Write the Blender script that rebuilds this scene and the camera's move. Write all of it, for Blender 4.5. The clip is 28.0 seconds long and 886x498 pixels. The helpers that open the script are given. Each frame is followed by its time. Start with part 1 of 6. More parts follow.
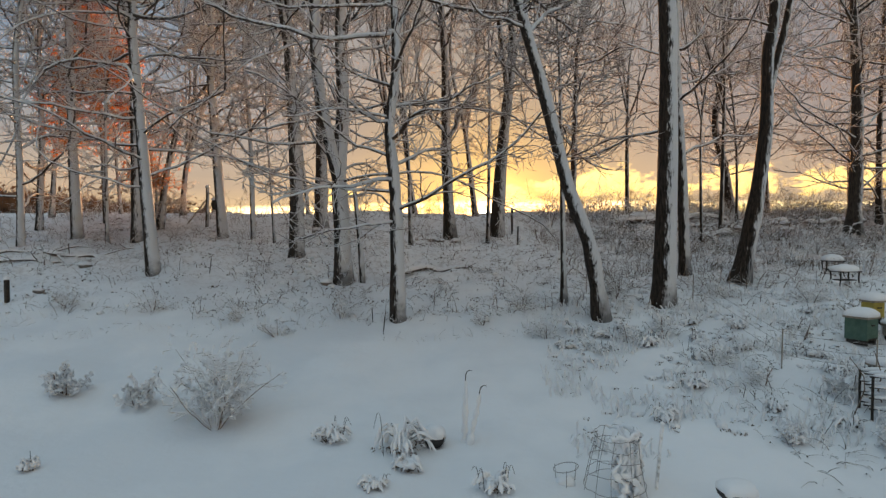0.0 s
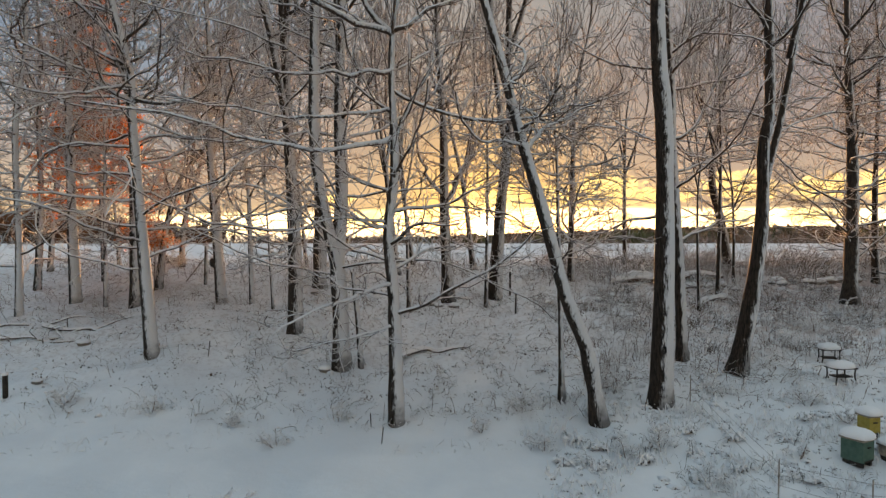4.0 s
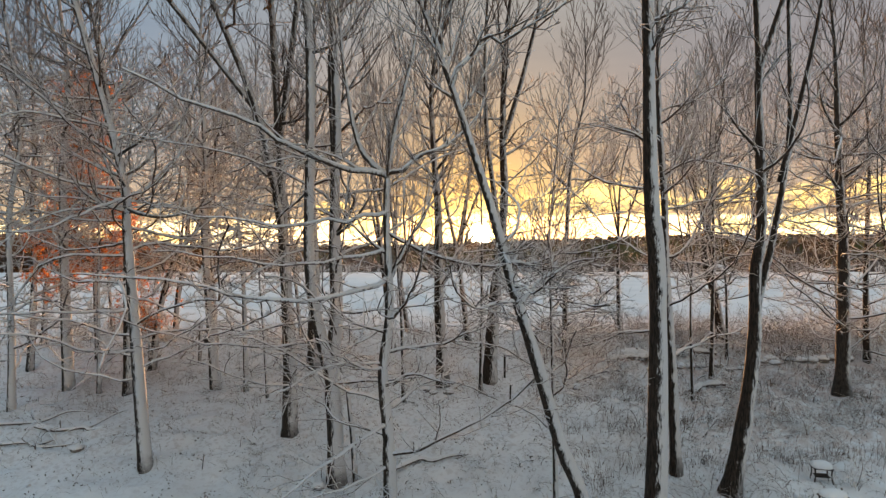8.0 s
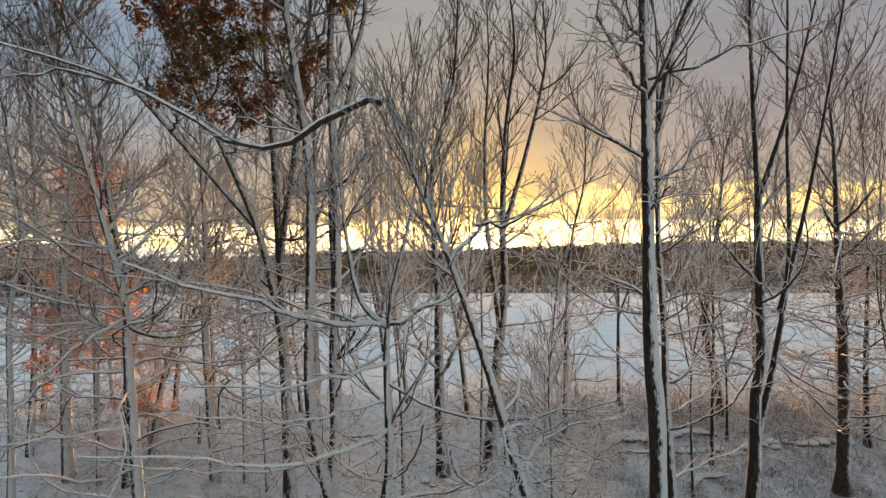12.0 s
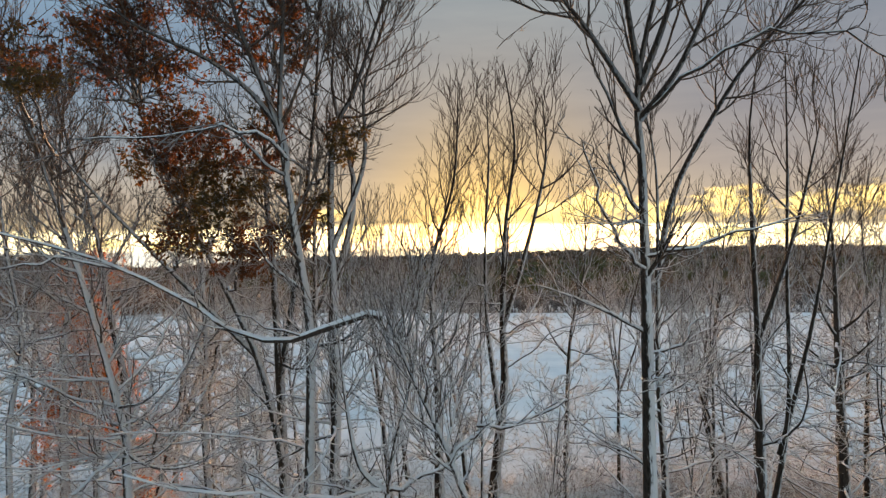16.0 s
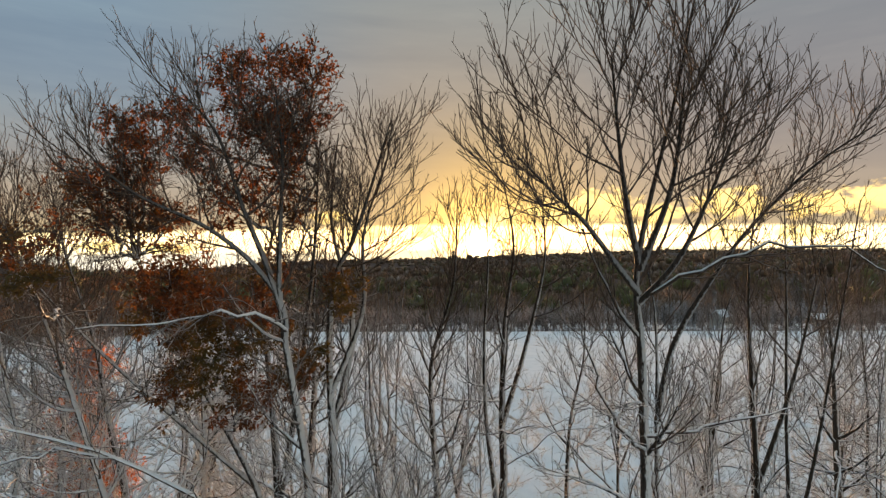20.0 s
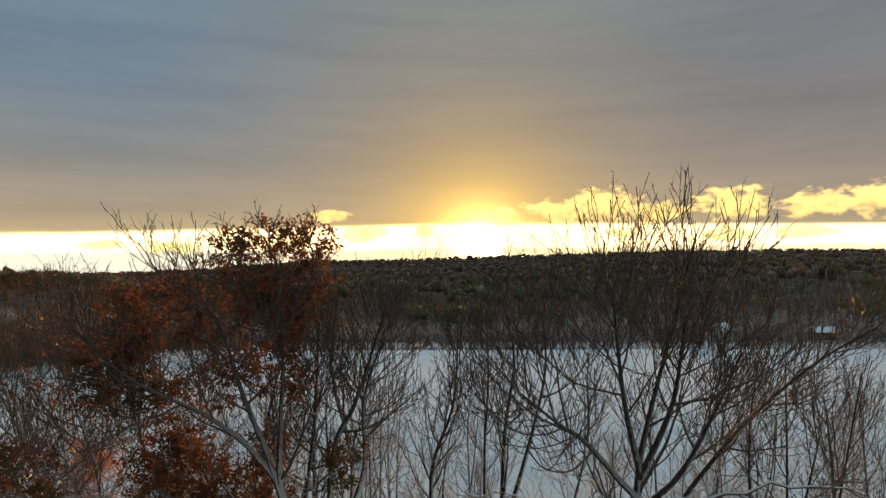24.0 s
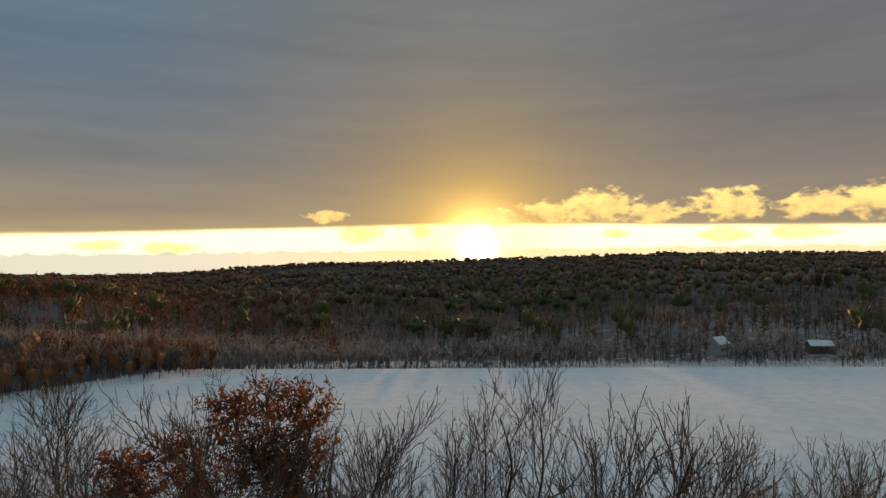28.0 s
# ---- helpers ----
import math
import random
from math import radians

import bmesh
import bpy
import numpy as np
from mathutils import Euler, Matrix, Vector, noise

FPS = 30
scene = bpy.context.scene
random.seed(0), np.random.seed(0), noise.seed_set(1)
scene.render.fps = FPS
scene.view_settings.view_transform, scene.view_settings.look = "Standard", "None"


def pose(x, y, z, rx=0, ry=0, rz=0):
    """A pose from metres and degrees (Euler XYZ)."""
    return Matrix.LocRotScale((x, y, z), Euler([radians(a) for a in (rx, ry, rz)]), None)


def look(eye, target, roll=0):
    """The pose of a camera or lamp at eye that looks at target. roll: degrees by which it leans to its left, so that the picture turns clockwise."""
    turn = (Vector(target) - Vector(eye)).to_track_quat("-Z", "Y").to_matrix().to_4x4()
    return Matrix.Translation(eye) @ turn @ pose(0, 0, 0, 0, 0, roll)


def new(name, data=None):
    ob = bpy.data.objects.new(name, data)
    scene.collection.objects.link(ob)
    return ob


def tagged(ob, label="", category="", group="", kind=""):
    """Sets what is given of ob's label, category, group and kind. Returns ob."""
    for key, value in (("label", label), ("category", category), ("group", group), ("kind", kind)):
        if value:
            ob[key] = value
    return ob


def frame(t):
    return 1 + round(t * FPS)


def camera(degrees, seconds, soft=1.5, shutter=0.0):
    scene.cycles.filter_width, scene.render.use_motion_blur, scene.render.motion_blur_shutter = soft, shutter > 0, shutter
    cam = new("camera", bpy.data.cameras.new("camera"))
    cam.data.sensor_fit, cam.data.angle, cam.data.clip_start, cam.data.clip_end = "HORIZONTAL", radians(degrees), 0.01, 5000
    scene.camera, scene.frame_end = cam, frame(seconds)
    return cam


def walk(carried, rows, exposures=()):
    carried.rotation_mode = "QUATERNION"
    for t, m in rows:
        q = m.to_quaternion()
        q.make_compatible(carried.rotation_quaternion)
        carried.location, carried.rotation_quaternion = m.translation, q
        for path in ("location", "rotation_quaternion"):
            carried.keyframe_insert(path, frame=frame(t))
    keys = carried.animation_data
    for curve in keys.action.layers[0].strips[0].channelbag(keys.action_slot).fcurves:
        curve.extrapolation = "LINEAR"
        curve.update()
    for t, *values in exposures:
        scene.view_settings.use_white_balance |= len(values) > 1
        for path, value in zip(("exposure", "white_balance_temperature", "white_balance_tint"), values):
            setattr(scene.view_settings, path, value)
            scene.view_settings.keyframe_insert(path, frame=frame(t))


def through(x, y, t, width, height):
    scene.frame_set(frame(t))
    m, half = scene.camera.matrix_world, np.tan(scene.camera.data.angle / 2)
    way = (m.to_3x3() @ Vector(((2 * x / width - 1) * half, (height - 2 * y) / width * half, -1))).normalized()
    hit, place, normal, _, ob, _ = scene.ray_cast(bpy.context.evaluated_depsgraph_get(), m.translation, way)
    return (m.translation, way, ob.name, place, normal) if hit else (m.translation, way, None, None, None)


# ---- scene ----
cam = camera(72.0, 28.0, 1.4)
PATH = [
    (0, pose(0, 0, 0.000, 88.071, 0, 0.000)),
    (0.5, pose(0, 0, 0.106, 88.144, 0, -0.013)),
    (1, pose(0, 0, 0.263, 88.217, 0, -0.026)),
    (1.5, pose(0, 0, 0.486, 88.291, 0, -0.040)),
    (2, pose(0, 0, 0.806, 88.367, 0, -0.057)),
    (2.5, pose(0, 0, 1.208, 88.444, 0, -0.078)),
    (3, pose(0, 0, 1.605, 88.520, 0, -0.103)),
    (3.5, pose(0, 0, 1.950, 88.596, 0, -0.131)),
    (5.5, pose(0, 0, 3.320, 88.899, 0, -0.320)),
    (6.5, pose(0, 0, 4.171, 89.058, 0, -0.439)),
    (7.5, pose(0, 0, 4.992, 89.218, 0, -0.593)),
    (8.5, pose(0, 0, 5.812, 89.373, 0, -0.707)),
    (9.5, pose(0, 0, 6.650, 89.519, 0, -0.713)),
    (10.5, pose(0, 0, 7.476, 89.647, 0, -0.677)),
    (11.5, pose(0, 0, 8.328, 89.750, 0, -0.659)),
    (12.5, pose(0, 0, 9.232, 89.828, 0, -0.664)),
    (14.5, pose(0, 0, 11.075, 89.960, 0, -0.662)),
    (15.5, pose(0, 0, 12.071, 90.041, 0, -0.660)),
    (16.5, pose(0, 0, 13.003, 90.122, 0, -0.639)),
    (17.5, pose(0, 0, 14.019, 90.187, 0, -0.637)),
    (18.5, pose(0, 0, 15.049, 90.223, 0, -0.666)),
    (19.5, pose(0, 0, 15.981, 90.232, 0, -0.702)),
    (20.5, pose(0, 0, 16.827, 90.220, 0, -0.745)),
    (21.5, pose(0, 0, 17.833, 90.197, 0, -0.771)),
    (22.5, pose(0, 0, 19.002, 90.172, 0, -0.744)),
    (24.5, pose(0, 0, 21.360, 90.124, 0, -0.667)),
    (25.5, pose(0, 0, 22.415, 90.117, 0, -0.709)),
    (26.5, pose(0, 0, 23.388, 90.134, 0, -0.780)),
    (27.5, pose(0, 0, 24.352, 90.168, 0, -0.865)),
    (28, pose(0, 0, 24.841, 90.188, 0, -0.907)),
]
EXPOSURES = [(0.0, 1.22, 7650, 20), (3.0, 1.24, 7800, 21), (6.0, 1.40, 7850, 21), (9.0, 1.38, 7550, 19), (12.5, 1.36, 7450, 18), (15.0, 1.22, 7300, 15), (16.0, 1.27, 6650, 13), (17.0, 1.29, 7200, 13), (20.0, 1.16, 7300, 14), (22.5, 0.99, 6850, 11), (25.0, 0.61, 7100, 11), (28.0, 0.42, 7100, 12)]
walk(cam, PATH, EXPOSURES)

# ---- sky and sun ----
SUN_AZ, SUN_EL = 4.15, 1.7          # degrees right of +y, degrees up
SUN = Vector((math.sin(radians(SUN_AZ)) * math.cos(radians(SUN_EL)), math.cos(radians(SUN_AZ)) * math.cos(radians(SUN_EL)), math.sin(radians(SUN_EL))))
world = bpy.data.worlds.new("winter_sunset")
scene.world = world
world.use_nodes = True


class Nodes:
    """Short hand for a node tree."""

    def __init__(self, tree):
        self.tree = tree
        tree.nodes.clear()

    def put(self, kind, **sets):
        n = self.tree.nodes.new(kind)
        for k, v in sets.items():
            if k == "blend":
                n.blend_type = v
            elif k == "data":
                n.data_type = v
            elif k == "op":
                n.operation = v
        return n

    def wire(self, a, b):
        self.tree.links.new(a, b)

    def feed(self, sock, v):
        if isinstance(v, bpy.types.NodeSocket):
            self.wire(v, sock)
        elif isinstance(v, (tuple, list)) and len(v) == 3 and sock.type == "RGBA":
            sock.default_value = (*v, 1)
        else:
            sock.default_value = v

    def math(self, op, a, b=0.0, c=0.0, clamp=False):
        n = self.put("ShaderNodeMath", op=op)
        n.use_clamp = clamp
        for i, v in enumerate((a, b, c)):
            self.feed(n.inputs[i], v)
        return n.outputs[0]

    def vec(self, op, a, b=(0, 0, 0)):
        n = self.put("ShaderNodeVectorMath", op=op)
        self.feed(n.inputs[0], a)
        self.feed(n.inputs[1], b)
        return n.outputs["Value" if op in ("DOT_PRODUCT", "LENGTH") else 0]

    def mix(self, f, a, b, blend="MIX"):
        n = self.put("ShaderNodeMix", data="RGBA", blend=blend)
        n.clamp_factor = True
        self.feed(n.inputs[0], f)
        self.feed(n.inputs[6], a)
        self.feed(n.inputs[7], b)
        return n.outputs[2]

    def ramp(self, f, stops, ease="LINEAR"):
        n = self.put("ShaderNodeValToRGB")
        n.color_ramp.interpolation = ease
        e = n.color_ramp.elements
        while len(e) < len(stops):
            e.new(0.5)
        for el, (p, c) in zip(e, stops):
            el.position = p
            el.color = (*c, 1) if isinstance(c, tuple) else (c, c, c, 1)
        self.feed(n.inputs[0], f)
        return n.outputs[0]

    def noise(self, vec, scale, detail=4.0, rough=0.55, dist=0.0):
        n = self.put("ShaderNodeTexNoise")
        if vec is not None:
            self.feed(n.inputs["Vector"], vec)
        n.inputs["Scale"].default_value = scale
        n.inputs["Detail"].default_value = detail
        n.inputs["Roughness"].default_value = rough
        n.inputs["Distortion"].default_value = dist
        return n.outputs["Fac"]

    def between(self, v, lo, hi):
        n = self.put("ShaderNodeMapRange")
        n.interpolation_type = "SMOOTHSTEP"
        self.feed(n.inputs["Value"], v)
        n.inputs["From Min"].default_value = lo
        n.inputs["From Max"].default_value = hi
        return n.outputs["Result"]


w = Nodes(world.node_tree)
co = w.put("ShaderNodeTexCoord").outputs["Generated"]
dirn = w.vec("NORMALIZE", co)
sep = w.put("ShaderNodeSeparateXYZ")
w.wire(dirn, sep.inputs[0])
up = sep.outputs["Z"]
side = sep.outputs["X"]
near_sun = w.math("MAXIMUM", w.vec("DOT_PRODUCT", dirn, (math.sin(radians(SUN_AZ)), math.cos(radians(SUN_AZ)), 0.004)), 0.0)
streak = w.noise(w.vec("MULTIPLY", dirn, (1.6, 1.6, 17.0)), 1.5, 5, 0.55, 0.15)
fine = w.noise(w.vec("MULTIPLY", dirn, (5.0, 5.0, 26.0)), 3.0, 4, 0.6, 0.3)
# the cloud deck, grey-blue and lighter overhead
deck = w.ramp(up, [(0.0, (0.62, 0.46, 0.20)), (0.03, (0.32, 0.258, 0.158)), (0.06, (0.240, 0.202, 0.152)), (0.13, (0.180, 0.164, 0.147)), (0.25, (0.130, 0.138, 0.147)), (0.38, (0.118, 0.142, 0.158)), (0.55, (0.155, 0.215, 0.245)), (1.0, (0.195, 0.275, 0.310))])
deck = w.mix(1.0, deck, w.ramp(streak, [(0.28, (0.88, 0.89, 0.91)), (0.5, (1.0, 0.99, 0.98)), (0.72, (1.10, 1.08, 1.04))]), "MULTIPLY")
deck = w.mix(w.math("MULTIPLY", w.between(fine, 0.45, 0.75), 0.16), deck, w.mix(1.0, deck, (1.25, 1.2, 1.15), "MULTIPLY"))
# bluish gap in the deck away from the sun
away = w.between(w.math("MULTIPLY", side, -1.0), 0.02, 0.5)
deck = w.mix(w.math("MULTIPLY", w.math("MULTIPLY", away, w.between(up, 0.03, 0.24)), 0.95), deck, w.mix(1.0, deck, (0.72, 1.0, 1.28), "MULTIPLY"))
deck = w.mix(w.math("MULTIPLY", w.between(side, 0.12, 0.5), w.between(up, 0.05, 0.2)), deck, w.mix(1.0, deck, (0.88, 0.89, 0.95), "MULTIPLY"))
# warm light round the sun
g1 = w.math("ADD", w.math("MULTIPLY", w.math("POWER", near_sun, 26.0), 0.12), w.math("MULTIPLY", w.math("POWER", near_sun, 130.0), 0.32))
g2 = w.math("MULTIPLY", w.math("POWER", near_sun, 600.0), 1.15)
g3 = w.math("ADD", w.math("MULTIPLY", w.math("POWER", near_sun, 1100.0), 1.1), w.math("MULTIPLY", w.math("POWER", near_sun, 6000.0), 6.0))
deck = w.mix(w.math("MULTIPLY", w.math("POWER", near_sun, 70.0), 0.9), deck, w.mix(1.0, deck, (1.0, 0.84, 0.45), "MULTIPLY"))
deck = w.mix(1.0, deck, w.mix(1.0, (1.0, 0.60, 0.12), w.math("ADD", g1, g2), "MULTIPLY"), "ADD")
# clear strip along the horizon, with the physical sky in it
clear = w.put("ShaderNodeTexSky")
clear.sky_type = "NISHITA"
clear.sun_disc = False
clear.sun_elevation, clear.sun_rotation = radians(SUN_EL), radians(SUN_AZ)
strip_sky = w.mix(1.0, (1.42, 1.26, 0.72), w.mix(1.0, clear.outputs[0], (0.05, 0.05, 0.05), "MULTIPLY"), "ADD")
off = w.math("SUBTRACT", side, 0.06)
lean = w.math("ADD", w.math("MULTIPLY", w.math("MAXIMUM", w.math("MULTIPLY", off, -1.0), 0.0), -0.036), w.math("MULTIPLY", w.math("MAXIMUM", off, 0.0), -0.016))
ragged = w.math("MULTIPLY", w.math("SUBTRACT", streak, 0.5), 0.011)
edge = w.math("ADD", w.math("ADD", 0.044, lean), ragged)
gap = w.math("SUBTRACT", 1.0, w.between(w.math("SUBTRACT", up, edge), -0.004, 0.006))
puff = w.noise(w.vec("MULTIPLY", dirn, (8.0, 8.0, 15.0)), 1.9, 3, 0.5, 0.1)
curl = w.noise(w.vec("MULTIPLY", dirn, (22.0, 22.0, 40.0)), 2.0, 4, 0.55, 0.15)


def puffs(spots, ragged):
    """Small clouds at given places: azimuth, elevation, half width and half height in degrees."""
    best = None
    at = w.put("ShaderNodeCombineXYZ")
    w.wire(side, at.inputs[0])
    w.wire(up, at.inputs[2])
    for az, el, wd, ht in spots:
        c = (math.sin(radians(az)), 0.0, math.sin(radians(el)))
        d = w.vec("MULTIPLY", w.vec("SUBTRACT", at.outputs[0], c), (1 / radians(wd), 0.0, 1 / radians(ht)))
        f = w.math("SUBTRACT", 1.0, w.vec("LENGTH", d))
        best = f if best is None else w.math("MAXIMUM", best, f)
    grain = w.math("SUBTRACT", w.math("ADD", w.math("MULTIPLY", puff, 0.45), w.math("MULTIPLY", curl, 0.55)), 0.5)
    return w.between(w.math("ADD", best, w.math("MULTIPLY", grain, ragged)), -0.05, 0.42)


low = puffs([(-28.5, 0.45, 1.7, 0.6), (-23.3, 0.2, 2.4, 0.65), (-6.7, 1.55, 2.1, 1.0), (-1.15, 1.9, 0.9, 0.75), (16.7, 1.6, 1.5, 0.5), (25.6, 1.4, 2.2, 0.7), (31.4, 1.6, 2.4, 0.6), (-38.0, 0.6, 2.5, 0.6)], 2.2)
strip = w.mix(w.math("MULTIPLY", low, 0.75), strip_sky, w.mix(w.between(curl, 0.35, 0.65), (0.80, 0.58, 0.14), (1.2, 0.94, 0.30)))
strip = w.mix(w.math("MULTIPLY", w.math("POWER", near_sun, 150.0), 0.55), strip, w.mix(1.0, strip, (1.0, 0.88, 0.40), "MULTIPLY"))
# a far bank of grey cloud under the strip
bank_top = w.math("ADD", w.math("ADD", 0.002, w.math("MULTIPLY", side, 0.012)), w.math("MULTIPLY", w.math("SUBTRACT", curl, 0.5), 0.016))
bank = w.math("SUBTRACT", 1.0, w.between(w.math("SUBTRACT", up, bank_top), -0.002, 0.003))
strip = w.mix(w.math("MULTIPLY", bank, 0.9), strip, w.mix(away, (0.70, 0.58, 0.36), (0.50, 0.51, 0.47)))
sky = w.mix(gap, deck, strip)
# sunlit cumulus above the strip, to the right of the sun
cum = puffs([(-9.8, 3.15, 1.8, 0.6), (6.5, 3.0, 2.0, 0.8), (10.6, 3.6, 2.6, 1.4), (15.4, 3.9, 3.4, 1.8), (19.6, 3.3, 2.6, 1.1), (26.0, 4.0, 3.0, 1.6), (32.0, 3.7, 2.4, 1.2), (36.5, 4.1, 2.6, 1.4), (43.0, 4.2, 4.0, 1.6)], 3.0)
lit = w.math("ADD", w.math("MULTIPLY", w.between(curl, 0.3, 0.7), 0.6), w.math("MULTIPLY", w.between(up, 0.045, 0.09), 0.4))
sky = w.mix(w.math("MULTIPLY", cum, 0.88), sky, w.mix(lit, (0.62, 0.44, 0.17), (1.15, 0.82, 0.27)))
sky = w.mix(1.0, sky, w.mix(1.0, (1.0, 0.78, 0.36), g3, "MULTIPLY"), "ADD")
# the sun itself, low over the hill
to_sun = w.math("MAXIMUM", w.vec("DOT_PRODUCT", dirn, (math.sin(radians(SUN_AZ)), math.cos(radians(SUN_AZ)), 0.012)), 0.0)
sky = w.mix(1.0, sky, w.mix(1.0, (1.0, 0.86, 0.52), w.math("MULTIPLY", w.math("POWER", to_sun, 36000.0), 120.0), "MULTIPLY"), "ADD")
bg = w.put("ShaderNodeBackground")
w.wire(sky, bg.inputs["Color"])
bg.inputs["Strength"].default_value = 1.0
w.wire(bg.outputs[0], w.put("ShaderNodeOutputWorld").inputs[0])

sun = new("sun", bpy.data.lights.new("sun", "SUN"))
sun.data.energy, sun.data.angle, sun.data.color = 5.0, radians(5.0), (1.0, 0.54, 0.25)
sun.matrix_world = look(SUN * 100, (0, 0, 0))

# ---- materials ----


def material(name, rough=0.8):
    m = bpy.data.materials.new(name)
    m.use_nodes = True
    n = Nodes(m.node_tree)
    b = n.put("ShaderNodeBsdfPrincipled")
    b.inputs["Roughness"].default_value = rough
    b.inputs["Specular IOR Level"].default_value = 0.2
    n.wire(b.outputs[0], n.put("ShaderNodeOutputMaterial").inputs[0])
    return m, n, b


def bump(n, b, height, strength, dist=0.02):
    k = n.put("ShaderNodeBump")
    k.inputs["Strength"].default_value = strength
    k.inputs["Distance"].default_value = dist
    n.wire(height, k.inputs["Height"])
    n.wire(k.outputs[0], b.inputs["Normal"])


SNOW_RGB, SNOW_SHADE = (0.80, 0.82, 0.84), (0.72, 0.75, 0.78)


def snow_material():
    m, n, b = material("snow", 0.8)
    b.inputs["Specular IOR Level"].default_value = 0.05
    p = n.put("ShaderNodeNewGeometry").outputs["Position"]
    big, small = n.noise(p, 0.55, 4), n.noise(p, 9.0, 5, 0.6)
    c = n.mix(n.between(big, 0.35, 0.65), SNOW_RGB, SNOW_SHADE)
    speck = n.between(n.noise(p, 16.0, 3, 0.6), 0.70, 0.76)
    c = n.mix(n.math("MULTIPLY", speck, 0.35), c, (0.30, 0.25, 0.20))
    n.wire(c, b.inputs["Base Color"])
    bump(n, b, n.math("ADD", n.math("MULTIPLY", big, 0.7), n.math("MULTIPLY", small, 0.35)), 0.45, 0.12)
    return m


def ground_material():
    """Snow; leaf litter and weeds show through under the trees, far land is wooded."""
    m, n, b = material("snow_ground", 0.9)
    b.inputs["Specular IOR Level"].default_value = 0.0
    p = n.put("ShaderNodeNewGeometry").outputs["Position"]
    s = n.put("ShaderNodeSeparateXYZ")
    n.wire(p, s.inputs[0])
    y, x = s.outputs["Y"], s.outputs["X"]
    big, small, mid = n.noise(p, 0.5, 4), n.noise(p, 7.0, 6, 0.62), n.noise(p, 2.2, 5, 0.6)
    c = n.mix(n.between(big, 0.35, 0.65), SNOW_RGB, SNOW_SHADE)
    wood = n.math("MULTIPLY", n.between(y, 14.5, 20.0), n.math("SUBTRACT", 1.0, n.between(y, 33.0, 41.0)))
    litter = n.math("MULTIPLY", n.between(n.math("ADD", small, n.math("MULTIPLY", mid, 0.35)), 0.66, 0.80), wood)
    c = n.mix(n.math("MULTIPLY", litter, 0.26), c, (0.17, 0.105, 0.068))
    tint = n.math("MULTIPLY", n.between(mid, 0.36, 0.58), wood)
    c = n.mix(n.math("MULTIPLY", tint, n.math("ADD", 0.04, n.math("MULTIPLY", n.between(x, 4.5, 11.0), 0.5))), c, (0.50, 0.37, 0.325))
    # stubble rows on the field
    rows = n.noise(n.vec("MULTIPLY", p, (0.05, 0.9, 0.0)), 1.0, 5, 0.7)
    field = n.math("MULTIPLY", n.between(y, 40.0, 60.0), n.between(rows, 0.52, 0.72))
    c = n.mix(n.math("MULTIPLY", field, 0.30), c, (0.42, 0.40, 0.38))
    # wooded land past the field
    far = n.between(y, 230.0, 420.0)
    east = n.between(n.math("DIVIDE", x, n.math("MAXIMUM", y, 1.0)), 0.22, 0.45)
    far = n.math("MULTIPLY", far, n.math("SUBTRACT", 0.93, n.math("MULTIPLY", east, n.math("MULTIPLY", n.between(n.noise(p, 0.02, 3), 0.45, 0.62), 0.55))))
    c = n.mix(far, c, n.mix(n.noise(p, 0.02, 5), (0.055, 0.038, 0.028), (0.11, 0.075, 0.05)))
    brush = n.math("MULTIPLY", n.between(y, 140.0, 175.0), n.between(n.noise(p, 0.35, 5, 0.7), 0.28, 0.50))
    corner = n.math("SUBTRACT", n.math("MULTIPLY_ADD", y, 0.58, -134.0), x)
    corner = n.math("MULTIPLY", n.between(corner, 0.0, 5.0), n.between(y, 60.0, 75.0))
    brush = n.math("MAXIMUM", brush, n.math("MULTIPLY", corner, n.between(n.noise(p, 0.5, 5, 0.7), 0.2, 0.42)))
    c = n.mix(n.math("MULTIPLY", brush, 0.9), c, (0.12, 0.088, 0.078))
    n.wire(c, b.inputs["Base Color"])
    bump(n, b, n.math("ADD", n.math("MULTIPLY", big, 0.6), n.math("MULTIPLY", small, 0.3)), 0.5, 0.12)
    return m


